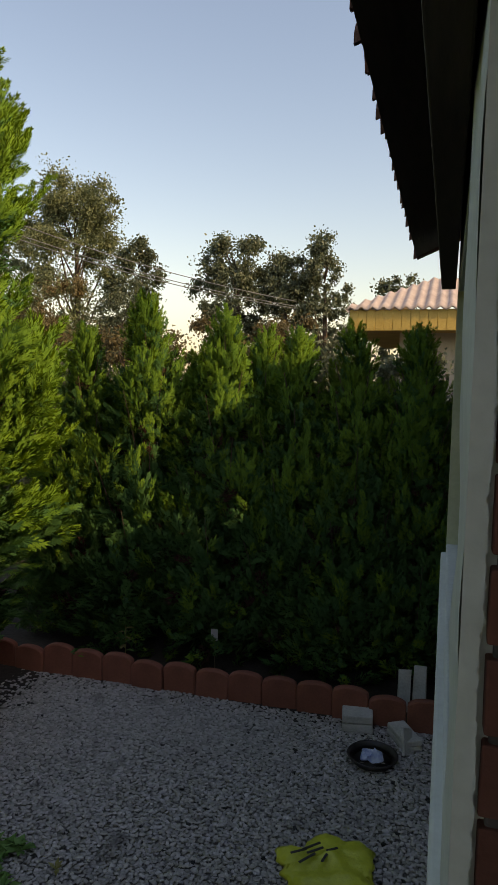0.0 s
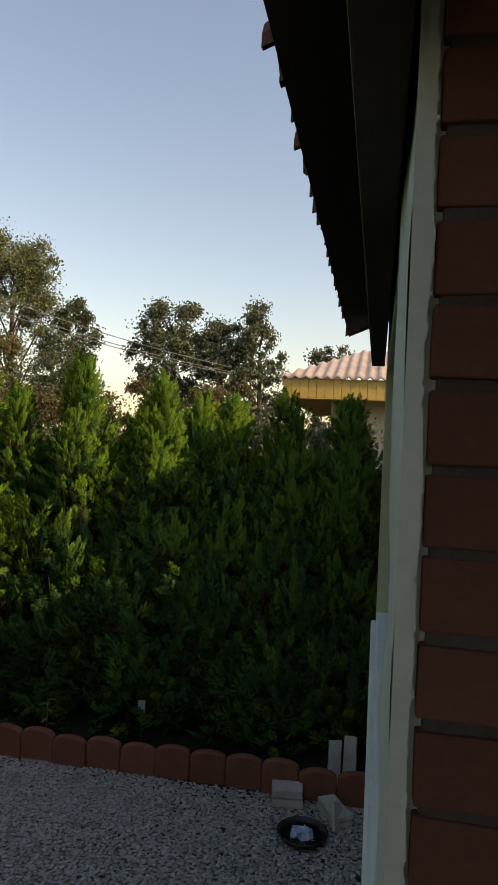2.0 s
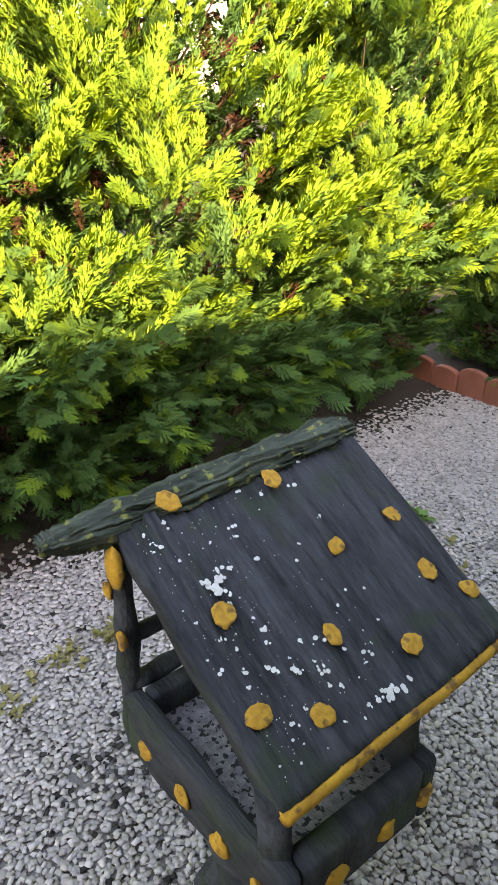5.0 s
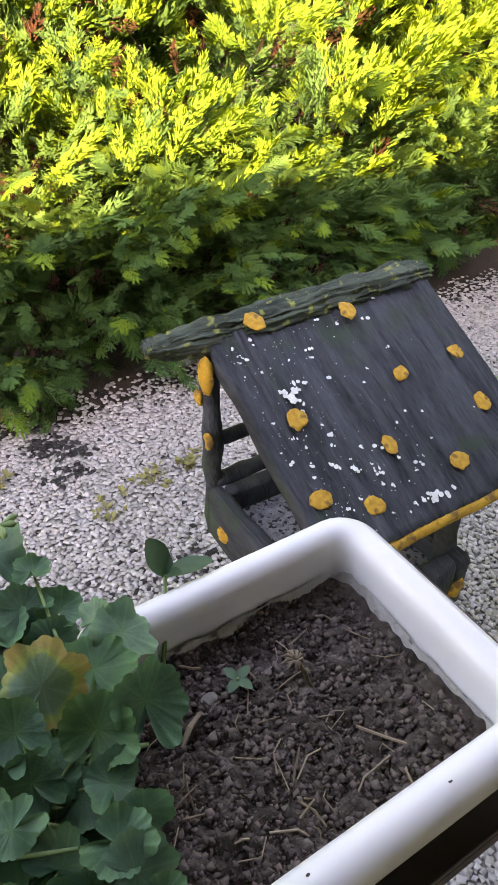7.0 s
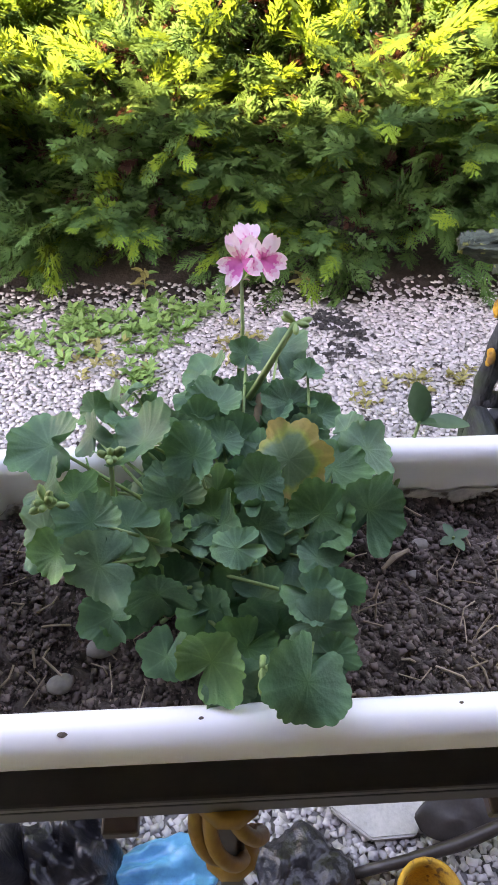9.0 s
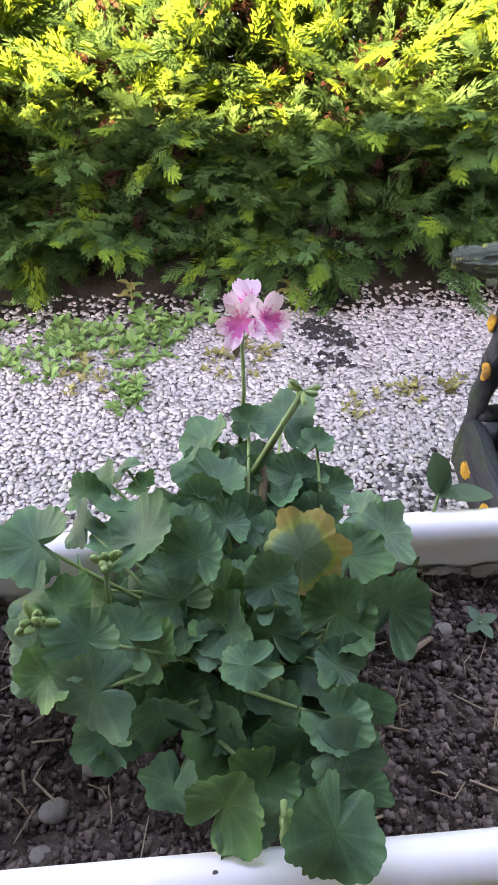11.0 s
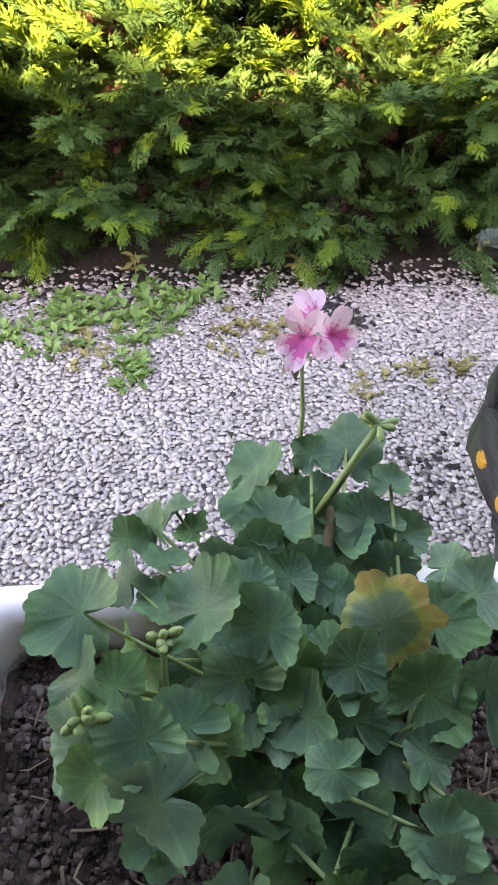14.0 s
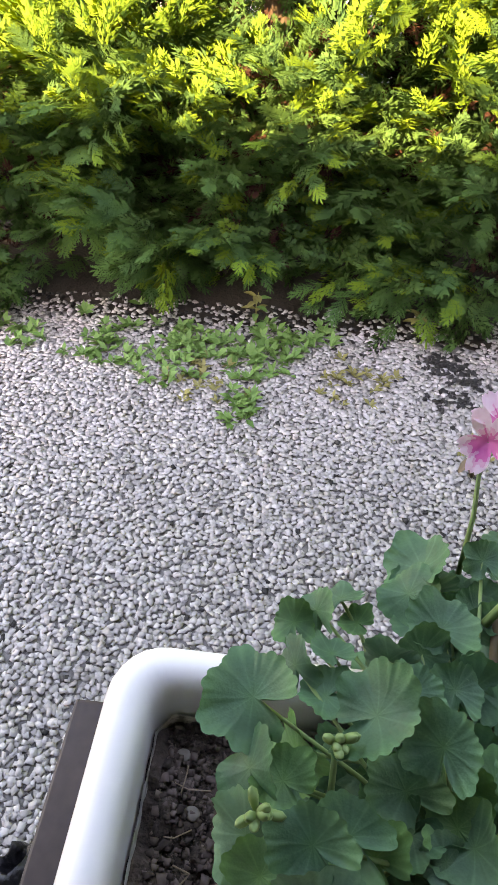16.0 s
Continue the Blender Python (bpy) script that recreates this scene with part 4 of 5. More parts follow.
for x, y, s in ((0.022, -0.137, 0.008), (0.045, -0.16, 0.007), (0.067, -0.163, 0.005), (-0.018, 0.07, 0.004), (-0.06, -0.2, 0.004), (-0.041, 0.078, 0.005), (-0.03, -0.19, 0.004)):
    bm = bmesh.new()
    bmesh.ops.create_icosphere(bm, subdivisions=2, radius=s, matrix=Matrix.Diagonal((1, 1.25, 0.5, 1)))
    rough_up(bm, s * 0.25, 90, s * 1000)
    o = part("pebble", bm, PEBBLE, planter, smooth=True)
    o.location = (x, y, height_soil(x, y) + s * 0.25)

# a dried-up shoot, and dirt specks on the rim
bm = bmesh.new()
tube(bm, [(-0.012, 0.143, 0.115), (-0.02, 0.14, 0.134), (-0.028, 0.136, 0.146)], [0.0022, 0.0018, 0.0012], 7)
part("dry_shoot", bm, WOODSTEM, planter, "dried brown shoot", True)
bm = bmesh.new()
for k in range(9):
    a = k * 0.75
    tube(bm, [(-0.026, 0.137, 0.143), (-0.027 + 0.005 * math.cos(a), 0.136 + 0.005 * math.sin(a), 0.146), (-0.028 + 0.008 * math.cos(a), 0.135 + 0.008 * math.sin(a), 0.141)], [0.0004, 0.0014, 0.0004], 5)
part("withered_leaf", bm, STRAW, planter, "withered grey-brown leaf", True)
for x, y, w in ((0.097, -0.141, 0.0014), (0.092, -0.073, 0.0009), (0.09, 0.06, 0.0007), (0.094, 0.15, 0.0009)):
    bm = bmesh.new()
    bmesh.ops.create_icosphere(bm, subdivisions=2, radius=w, matrix=Matrix.Translation((x, y, 0.1728)) @ Matrix.Diagonal((1, 1.8, 0.25, 1)))
    rough_up(bm, w * 0.5, 500)
    part("dirt_speck", bm, SOIL, planter)

# small seedling and a stake-like woody sprout in the soil
seed = empty("seedling", (0.014, -0.205, 1.722), "tiny green seedling in the trough's soil", "seedling")
bm = bmesh.new()
tube(bm, [(0, 0, -0.01), (0.002, 0.001, 0.008), (0, 0.002, 0.014)], 0.001, 6)
part("stem", bm, GSTEM, seed)


def blade(bm, way, length, width, base=(0, 0, 0), curl=0.2, n=6):
    """A pointed leaf with a folded midrib."""
    way = Vector(way).normalized()
    side = way.cross(Vector((0, 0, 1))).normalized()
    nrm = side.cross(way)
    rows = []
    for i in range(n + 1):
        t = i / n
        w = width * (math.sin(math.pi * min(1, t * 0.92 + 0.04)) ** 0.8)
        c = Vector(base) + way * length * t - Vector((0, 0, 1)) * curl * length * t * t
        rows.append([bm.verts.new(c + side * w + nrm * w * 0.25), bm.verts.new(c), bm.verts.new(c - side * w + nrm * w * 0.25)])
    for a, b in zip(rows, rows[1:]):
        for k in range(2):
            bm.faces.new((a[k], a[k + 1], b[k + 1], b[k]))


for a in (20, 110, 200, 300):
    bm = bmesh.new()
    blade(bm, (math.cos(radians(a)), math.sin(radians(a)), 0.35), 0.013, 0.0036, (0, 0.002, 0.012))
    part("leaf", bm, GLEAF, seed, smooth=True)
sprout = empty("sprout", (-0.015, -0.25, 1.70), "young sprout with rounded leaves beside the geranium", "sprout")
bm = bmesh.new()
tube(bm, [(0, 0, 0), (-0.01, 0.013, 0.045), (-0.03, 0.025, 0.065), (-0.045, 0.033, 0.075)], [0.0022, 0.0018, 0.0015, 0.0012], 6)
part("stem", bm, GSTEM, sprout)
for way, ln, w in (((-0.4, -0.15, 0.9), 0.034, 0.010), ((0.1, 1, 0.1), 0.036, 0.008), ((-0.5, 0.4, 0.8), 0.018, 0.005), ((0.6, 0.5, 0.6), 0.016, 0.005), ((-1, 0.2, 0.3), 0.014, 0.004)):
    bm = bmesh.new()
    blade(bm, way, ln, w, (-0.045, 0.033, 0.074), 0.12)
    part("leaf", bm, GLEAF, sprout, smooth=True)


# ---- geranium ----
ger = empty("geranium", (0.04, -0.34, 1.70), "bushy pink geranium with scalloped grey-green leaves in the trough", "geranium")
ORG = Vector(ger.location)


def leaf_mesh(seed, mats):
    """A round lobed leaf with a notch at its stalk, radial folds and a scalloped edge; radius 1."""
    r = np.random.default_rng(seed)
    bm = bmesh.new()
    nseg, rings = 126, (0.12, 0.32, 0.55, 0.76, 0.91, 1.0)
    cen = bm.verts.new((0, 0, 0))
    loops, ph = [], r.uniform(0, 6)
    cup, bend, ruffle = r.uniform(-0.15, 0.3), r.uniform(0.12, 0.32), r.uniform(0.03, 0.08)
    size = r.uniform(0.82, 1.1, 7)
    for q in rings:
        loop = []
        for k in range(nseg):
            a = math.tau * k / nseg
            notch = math.exp(-((a - 1.5 * math.pi) / 0.2) ** 2)
            c = a * 3.5 + 0.4
            lobe = abs(math.cos(c)) ** 0.6                       # one lobe about each main vein
            crenel = abs(math.sin(c * 3 + 0.3)) ** 0.8
            own = size[int((c / math.pi + 0.5) % 7)]
            edge = (0.8 + 0.22 * lobe) * (1 + (own - 1) * lobe) + (0.07 * crenel if q > 0.9 else 0.0) + 0.05 * math.sin(a * 2 + ph)
            rad = q * (1 + (edge - 1) * min(1, q * q * 1.2)) * (1 - 0.68 * notch * min(1, q * 2))
            z = cup * q * q + 0.022 * q * (1 - 2 * lobe) + bend * q * q * math.sin(a * 2 + ph) + 0.06 * q * q * math.sin(a * 3 + ph * 3) + ruffle * q ** 3 * math.cos(2 * c) + 0.1 * q ** 3 * math.sin(a * 4 + ph * 2) + 0.014 * q ** 5 * math.sin(c * 6 + ph)
            loop.append(bm.verts.new((rad * math.cos(a), rad * math.sin(a), z)))
        loops.append(loop)
    for k in range(nseg):
        bm.faces.new((cen, loops[0][k], loops[0][(k + 1) % nseg]))
    for l0, l1 in zip(loops, loops[1:]):
        for k in range(nseg):
            bm.faces.new((l0[k], l1[k], l1[(k + 1) % nseg], l0[(k + 1) % nseg]))
    me = bpy.data.meshes.new("leaf")
    bm.to_mesh(me)
    bm.free()
    for m in mats:
        me.materials.append(m)
    me.shade_smooth()
    return me


def leaf_material(name, stops, noise_amount, dark=(0.03, 0.085, 0.045), light=(0.085, 0.19, 0.10), scale=3.0):
    """Leaf colour by rings from the stalk outwards, broken up by noise."""
    m = shade(name, dark, light, 0.55, 2.5, 14, 0.12, objrand=0.65, glow=0.22, depth=0.03, spec=0.4)
    N, L = m.node_tree.nodes, m.node_tree.links
    base = N["Color Ramp"]
    tc = N["Texture Coordinate"]
    ln = N.new("ShaderNodeVectorMath")
    ln.operation = "LENGTH"
    L.new(tc.outputs["Object"], ln.inputs[0])
    nz = N.new("ShaderNodeTexNoise")
    nz.inputs["Scale"].default_value, nz.inputs["Detail"].default_value = scale, 5
    L.new(tc.outputs["Object"], nz.inputs["Vector"])
    ad = N.new("ShaderNodeMath")
    ad.operation = "MULTIPLY_ADD"
    L.new(nz.outputs[0], ad.inputs[0])
    ad.inputs[1].default_value = noise_amount
    L.new(ln.outputs["Value"], ad.inputs[2])
    rp = N.new("ShaderNodeValToRGB")
    rp.color_ramp.elements[0].position, rp.color_ramp.elements[0].color = stops[0][0], (*stops[0][1], 1)
    rp.color_ramp.elements[1].position, rp.color_ramp.elements[1].color = stops[-1][0], (*stops[-1][1], 1)
    for q, c in stops[1:-1]:
        rp.color_ramp.elements.new(q).color = (*c, 1)
    half = N.new("ShaderNodeMath")
    half.operation = "MULTIPLY"
    half.inputs[1].default_value = 0.6
    L.new(ad.outputs[0], half.inputs[0])
    L.new(half.outputs[0], rp.inputs[0])
    mx = N.new("ShaderNodeMix")
    mx.data_type, mx.blend_type = "RGBA", "MULTIPLY"
    mx.inputs[0].default_value = 1.0
    L.new(base.outputs[0], mx.inputs[6])
    L.new(rp.outputs[0], mx.inputs[7])
    # pale veins that fan out from the stalk
    sep = N.new("ShaderNodeSeparateXYZ")
    L.new(tc.outputs["Object"], sep.inputs[0])
    steps = []
    for op, x1, x2 in (("ARCTAN2", None, None), ("MULTIPLY_ADD", 3.5, 0.4), ("COSINE", None, None), ("ABSOLUTE", None, None), ("POWER", 40.0, None)):
        nd = N.new("ShaderNodeMath")
        nd.operation = op
        if op == "ARCTAN2":
            L.new(sep.outputs[1], nd.inputs[0])
            L.new(sep.outputs[0], nd.inputs[1])
        else:
            L.new(steps[-1].outputs[0], nd.inputs[0])
        for q, val in ((1, x1), (2, x2)):
            if val is not None:
                nd.inputs[q].default_value = val
        steps.append(nd)
    vein = N.new("ShaderNodeMix")
    vein.data_type, vein.blend_type = "RGBA", "MULTIPLY"
    L.new(steps[-1].outputs[0], vein.inputs[0])
    L.new(mx.outputs[2], vein.inputs[6])
    vein.inputs[7].default_value = (1.3, 1.22, 1.25, 1)
    for node in (N["Principled BSDF"], N["Translucent BSDF"]):
        L.new(vein.outputs[2], node.inputs[0])
    return m


ZONES = ((0.06, (1.15, 1.15, 0.9)), (0.27, (1.0, 1.0, 1.0)), (0.4, (0.84, 0.85, 0.85)), (0.52, (0.97, 0.98, 0.96)), (0.66, (1.25, 1.25, 1.1)))
ZONELEAF = leaf_material("zoned_geranium_leaf", ZONES, 0.25, (0.028, 0.1, 0.054), (0.085, 0.225, 0.12))
GREYLEAF = leaf_material("grey_geranium_leaf", ZONES, 0.25, (0.042, 0.12, 0.074), (0.115, 0.25, 0.15))
FRESHLEAF = leaf_material("fresh_geranium_leaf", ZONES, 0.25, (0.034, 0.125, 0.05), (0.105, 0.26, 0.1))
OLDLEAF = leaf_material("yellow_edged_geranium_leaf", ((0.5, (2.2, 1.7, 2.0)), (0.66, (2.4, 1.8, 2.1)), (0.76, (5.5, 2.8, 1.4)), (0.86, (6.5, 2.2, 1.5))), 1.0, scale=1.6)
LEAVES = [leaf_mesh(s, [m]) for s, m in ((1, ZONELEAF), (2, ZONELEAF), (3, GREYLEAF), (4, FRESHLEAF), (5, ZONELEAF), (6, GREYLEAF), (7, ZONELEAF), (8, FRESHLEAF))]
OLD = leaf_mesh(9, [OLDLEAF])
lr = np.random.default_rng(77)
stems = bmesh.new()
HUB = Vector((0.035, -0.345, 1.715))


def leaf(x, y, z, radius, mesh=None, face=None):
    at = Vector((x, y, z))
    nrm = Vector(face) if face else ((at - HUB).normalized() * 0.4 + Vector((0.45, 0, 0.75)) + Vector(lr.normal(0, 0.32, 3)))
    nrm.normalize()
    away = at - HUB
    away -= nrm * away.dot(nrm)
    away.normalize()
    side = away.cross(nrm)
    m = Matrix((side, away, nrm)).transposed().to_4x4()
    o = new("leaf", mesh or LEAVES[int(lr.integers(0, 8))])
    o.parent = ger
    o.matrix_basis = Matrix.Translation(at - ORG) @ m @ Matrix.Rotation(lr.normal(0, 0.35), 4, "Z") @ Matrix.Diagonal((radius * 1.04, radius * 1.04, radius * 1.04, 1))
    b = HUB + Vector((lr.normal(0, 0.02), lr.normal(0, 0.03), 0.0)) + Vector((0, 0, 0.4)) * max(0, at.z - 1.76) - ORG
    tube(stems, [b, (b + at - ORG) / 2 + Vector((0, 0, 0.008)), at - ORG - nrm * 0.001], [0.0016, 0.0013, 0.001], 5)
    return o


leaf(-0.006, -0.464, 1.817, 0.0227)
leaf(-0.034, -0.445, 1.798, 0.0155)
leaf(-0.068, -0.435, 1.797, 0.0139)
leaf(-0.080, -0.422, 1.793, 0.0130)
leaf(-0.068, -0.412, 1.789, 0.0101)
leaf(-0.062, -0.447, 1.792, 0.0124)
leaf(-0.044, -0.426, 1.796, 0.0112)
leaf(-0.127, -0.368, 1.765, 0.0237)
leaf(-0.088, -0.342, 1.781, 0.0138)
leaf(-0.127, -0.315, 1.790, 0.0247)
leaf(-0.112, -0.340, 1.799, 0.0123)
leaf(-0.087, -0.297, 1.799, 0.0119)
leaf(-0.072, -0.364, 1.786, 0.0196)
leaf(-0.056, -0.376, 1.784, 0.0177)
leaf(-0.069, -0.329, 1.778, 0.0238)
leaf(-0.071, -0.311, 1.787, 0.0181)
leaf(-0.002, -0.407, 1.822, 0.0224)
leaf(0.007, -0.377, 1.818, 0.0183)
leaf(0.023, -0.339, 1.809, 0.0169)
leaf(0.016, -0.364, 1.795, 0.0149)
leaf(0.019, -0.390, 1.793, 0.0176)
leaf(-0.006, -0.289, 1.788, 0.0210)
leaf(-0.018, -0.265, 1.792, 0.0192)
leaf(-0.063, -0.290, 1.782, 0.0142)
leaf(0.027, -0.271, 1.786, 0.0232)
leaf(0.029, -0.301, 1.786, 0.0206)
leaf(0.039, -0.361, 1.793, 0.0172)
leaf(0.042, -0.340, 1.792, 0.0172)
leaf(0.066, -0.354, 1.805, 0.0136)
leaf(0.036, -0.387, 1.788, 0.0141)
leaf(0.047, -0.404, 1.789, 0.0172)
leaf(0.045, -0.373, 1.790, 0.0119)
leaf(0.024, -0.462, 1.812, 0.0173)
leaf(0.026, -0.447, 1.807, 0.0146)
leaf(0.005, -0.441, 1.787, 0.0178)
leaf(0.052, -0.433, 1.815, 0.0175)
leaf(0.042, -0.416, 1.797, 0.0184)
leaf(0.048, -0.461, 1.802, 0.0198)
leaf(0.074, -0.428, 1.805, 0.0211)
leaf(0.062, -0.453, 1.800, 0.0149)
leaf(0.076, -0.399, 1.777, 0.0178)
leaf(0.077, -0.362, 1.758, 0.0261)
leaf(0.094, -0.333, 1.767, 0.0245)
leaf(0.091, -0.314, 1.793, 0.0157)
leaf(0.105, -0.312, 1.788, 0.0182)
leaf(0.083, -0.298, 1.788, 0.0142)
leaf(0.121, -0.369, 1.784, 0.0192)
leaf(0.110, -0.350, 1.776, 0.0179)
leaf(0.138, -0.322, 1.793, 0.0228)
leaf(0.129, -0.359, 1.775, 0.0158)
leaf(0.055, -0.305, 1.776, 0.0164)
leaf(0.049, -0.320, 1.765, 0.0168)
leaf(0.119, -0.306, 1.782, 0.0126)
leaf(-0.044, -0.344, 1.765, 0.0149)
leaf(0.013, -0.320, 1.763, 0.0147)
leaf(0.003, -0.416, 1.771, 0.0161)
leaf(0.040, -0.400, 1.759, 0.0136)
leaf(0.050, -0.381, 1.756, 0.0142)
leaf(0.065, -0.341, 1.755, 0.0154)
leaf(0.112, -0.324, 1.762, 0.0146)
leaf(-0.023, -0.428, 1.790, 0.0146)
leaf(-0.008, -0.395, 1.781, 0.0137)
leaf(0.011, -0.283, 1.769, 0.0140)
leaf(-0.041, -0.349, 1.782, 0.0174)
leaf(-0.028, -0.336, 1.780, 0.0156)
leaf(-0.037, -0.360, 1.785, 0.0149)
leaf(-0.044, -0.317, 1.774, 0.0162)
leaf(-0.047, -0.395, 1.789, 0.0158)
leaf(-0.045, -0.302, 1.778, 0.0162)
leaf(-0.052, -0.339, 1.780, 0.0169)
leaf(-0.029, -0.384, 1.794, 0.0145)
leaf(-0.034, -0.277, 1.794, 0.0135)
tagged(leaf(0.002, -0.319, 1.806, 0.0235, OLD, (0.8, -0.25, 0.6)), "older leaf with yellowed crisp edge")
# smaller and lower leaves that fill the inside of the bush
for k in range(60):
    a, u = lr.uniform(0, math.tau), lr.uniform(0.1, 1.0)
    x = 0.02 + 0.095 * u * math.cos(a)
    y = -0.365 + 0.08 * u * math.sin(a)
    leaf(x, y, 1.735 + 0.05 * lr.random() * (1.2 - u * 0.5), lr.uniform(0.012, 0.02))
for k in range(34):
    q = lr.uniform(0.03, 0.12)
    leaf(-q, -0.355 + max(-1.3, min(1.3, lr.normal())) * 0.028 * (1.5 - q / 0.12), lr.uniform(1.74, 1.768), lr.uniform(0.014, 0.021))
part("leaf_stalk", stems, GSTEM, ger, smooth=True)
bm = bmesh.new()
for pts in (((0.0, 0.0, -0.02), (-0.02, 0.0, 0.04), (-0.07, 0.0, 0.07), (-0.13, 0.01, 0.085)), ((0, -0.01, -0.02), (-0.01, -0.05, 0.03), (-0.05, -0.08, 0.055)), ((0, 0.01, -0.02), (0.04, 0.0, 0.03), (0.08, 0.0, 0.05)), ((0.01, 0, -0.02), (0.0, 0.03, 0.04), (-0.04, 0.06, 0.05))):
    tube(bm, pts, [0.005, 0.0042, 0.0034, 0.0028][: len(pts)], 7)
part("woody_stem", bm, WOODSTEM, ger, "knotty brown woody stems", True)
bm = bmesh.new()
FC = Vector((-0.171, -0.334, 1.843)) - ORG
A, B = Vector((-0.125, -0.345, 1.765)) - ORG, FC + Vector((0.004, -0.007, -0.017))
tube(bm, [A, A.lerp(B, 0.5) + Vector((0, 0.002, 0.002)), B], [0.0019, 0.0016, 0.0014], 7)
stalk = part("flower_stalk", bm, GSTEM, ger, smooth=True)


def petal(bm, centre, way, nrm, length, width, tone):
    way, nrm = Vector(way).normalized(), Vector(nrm).normalized()
    side = way.cross(nrm).normalized()
    nrm = side.cross(way).normalized()
    rows = []
    for i in range(13):
        t = i / 12
        w = width * (math.sin(math.pi * (0.08 + 0.80 * t)) ** 0.75) * (0.45 + 0.55 * t)
        c = centre + way * length * t + nrm * length * (0.28 * t - 0.25 * t * t)
        rows.append([bm.verts.new(c + side * w * s / 4 + nrm * width * (0.12 * (s / 4) ** 2 + 0.05 * math.sin(s * 1.3 + t * 5) * t) + way * length * 0.05 * t * math.sin(s * 2.1)) for s in range(-4, 5)])
    for i, (a, b) in enumerate(zip(rows, rows[1:])):
        for k in range(8):
            f = bm.faces.new((a[k], a[k + 1], b[k + 1], b[k]))
            deep = tone + 0.22 * (1 - abs(k - 3.5) / 4) + 0.07 * ((k * 5) % 3 - 1) - i / 12
            f.material_index = 2 if deep > 0.12 else 1 if deep > -0.06 else 0


fr = np.random.default_rng(4)
for off, face in (((0.004, -0.007, 0.0), (0.72, -0.35, 0.6)), ((0.002, 0.008, 0.001), (0.72, 0.42, 0.5)), ((-0.009, 0.0, 0.006), (0.25, 0.1, 0.95))):
    nrm = Vector(face).normalized()
    u = nrm.cross(Vector((0, 0, 1))).normalized()
    w = u.cross(nrm)
    for k, deg in enumerate((58, 122, 200, 270, 340) if face[0] > 0.5 else (60, 120, 10)):
        a = radians(deg) + fr.normal(0, 0.12)
        low = k > 1
        bm = bmesh.new()
        petal(bm, FC + Vector(off), u * math.cos(a) + w * math.sin(a) + nrm * fr.uniform(0.15, 0.5), nrm, fr.uniform(0.0175, 0.022), fr.uniform(0.0072, 0.009), 0.5 if low else 0.2)
        part("petal", bm, [PETAL, PETAL_MID, PETAL_DEEP], ger, "pale pink petal with deep pink base" if low else "nearly white pink petal", True)
    bm = bmesh.new()
    tube(bm, [B, (B + FC + Vector(off)) / 2, FC + Vector(off)], 0.0008, 5)
    part("pedicel", bm, GSTEM, stalk)


def bud_cluster(at, root, n, label, hang, thick=0.0018):
    at, root = Vector(at) - ORG, Vector(root) - ORG
    bm = bmesh.new()
    tube(bm, [root, (root + at) / 2, at], [thick, thick * 0.9, thick * 0.8], 7)
    st = part("bud_stalk", bm, GSTEM, ger, smooth=True)
    for k in range(n):
        bm = bmesh.new()
        d = Vector(fr.normal(0, 0.5, 3)) + Vector((0.1, 0, -1.0 if hang else 0.5))
        d.normalize()
        ln = fr.uniform(0.009, 0.014) * (1.25 if hang else 1.0)
        tube(bm, [at, at + d * ln * 0.35, at + d * ln * 0.6, at + d * ln * 0.85, at + d * ln], [0.0007, 0.0018, 0.0032 if hang else 0.0024, 0.0026 if hang else 0.002, 0.0003], 8)
        part("bud", bm, GSTEM, st, label, True)


bud_cluster((0.132, -0.344, 1.798), (0.125, -0.343, 1.795), 5, "pale green hanging flower bud", True)
bud_cluster((-0.104, -0.306, 1.832), (-0.078, -0.34, 1.785), 6, "green flower bud", False, 0.0028)
bud_cluster((0.012, -0.425, 1.822), (0.035, -0.425, 1.79), 8, "pale green flower bud", False)
bud_cluster((0.045, -0.457, 1.822), (0.03, -0.44, 1.785), 8, "pale green flower bud", False)
for k in range(3):
    bm = bmesh.new()
    blade(bm, fr.normal(0, 1, 3), 0.012, 0.003, FC + Vector((0.004, -0.012, -0.014)))
    part("withered_petal", bm, STRAW, ger, "withered brown flower remains")


# ---- concrete bird feeder ----
feeder = empty("bird_feeder", (-0.79, 0.47, 0.55), "dark painted concrete bird feeder with ochre knots and lichen", "bird feeder")


def fpart(name, bm, mat, label="", smooth=False, parent=None):
    o = part(name, bm, mat, parent or feeder, label, smooth)
    if not parent:
        o.matrix_parent_inverse = feeder.matrix_basis.inverted()
    return o


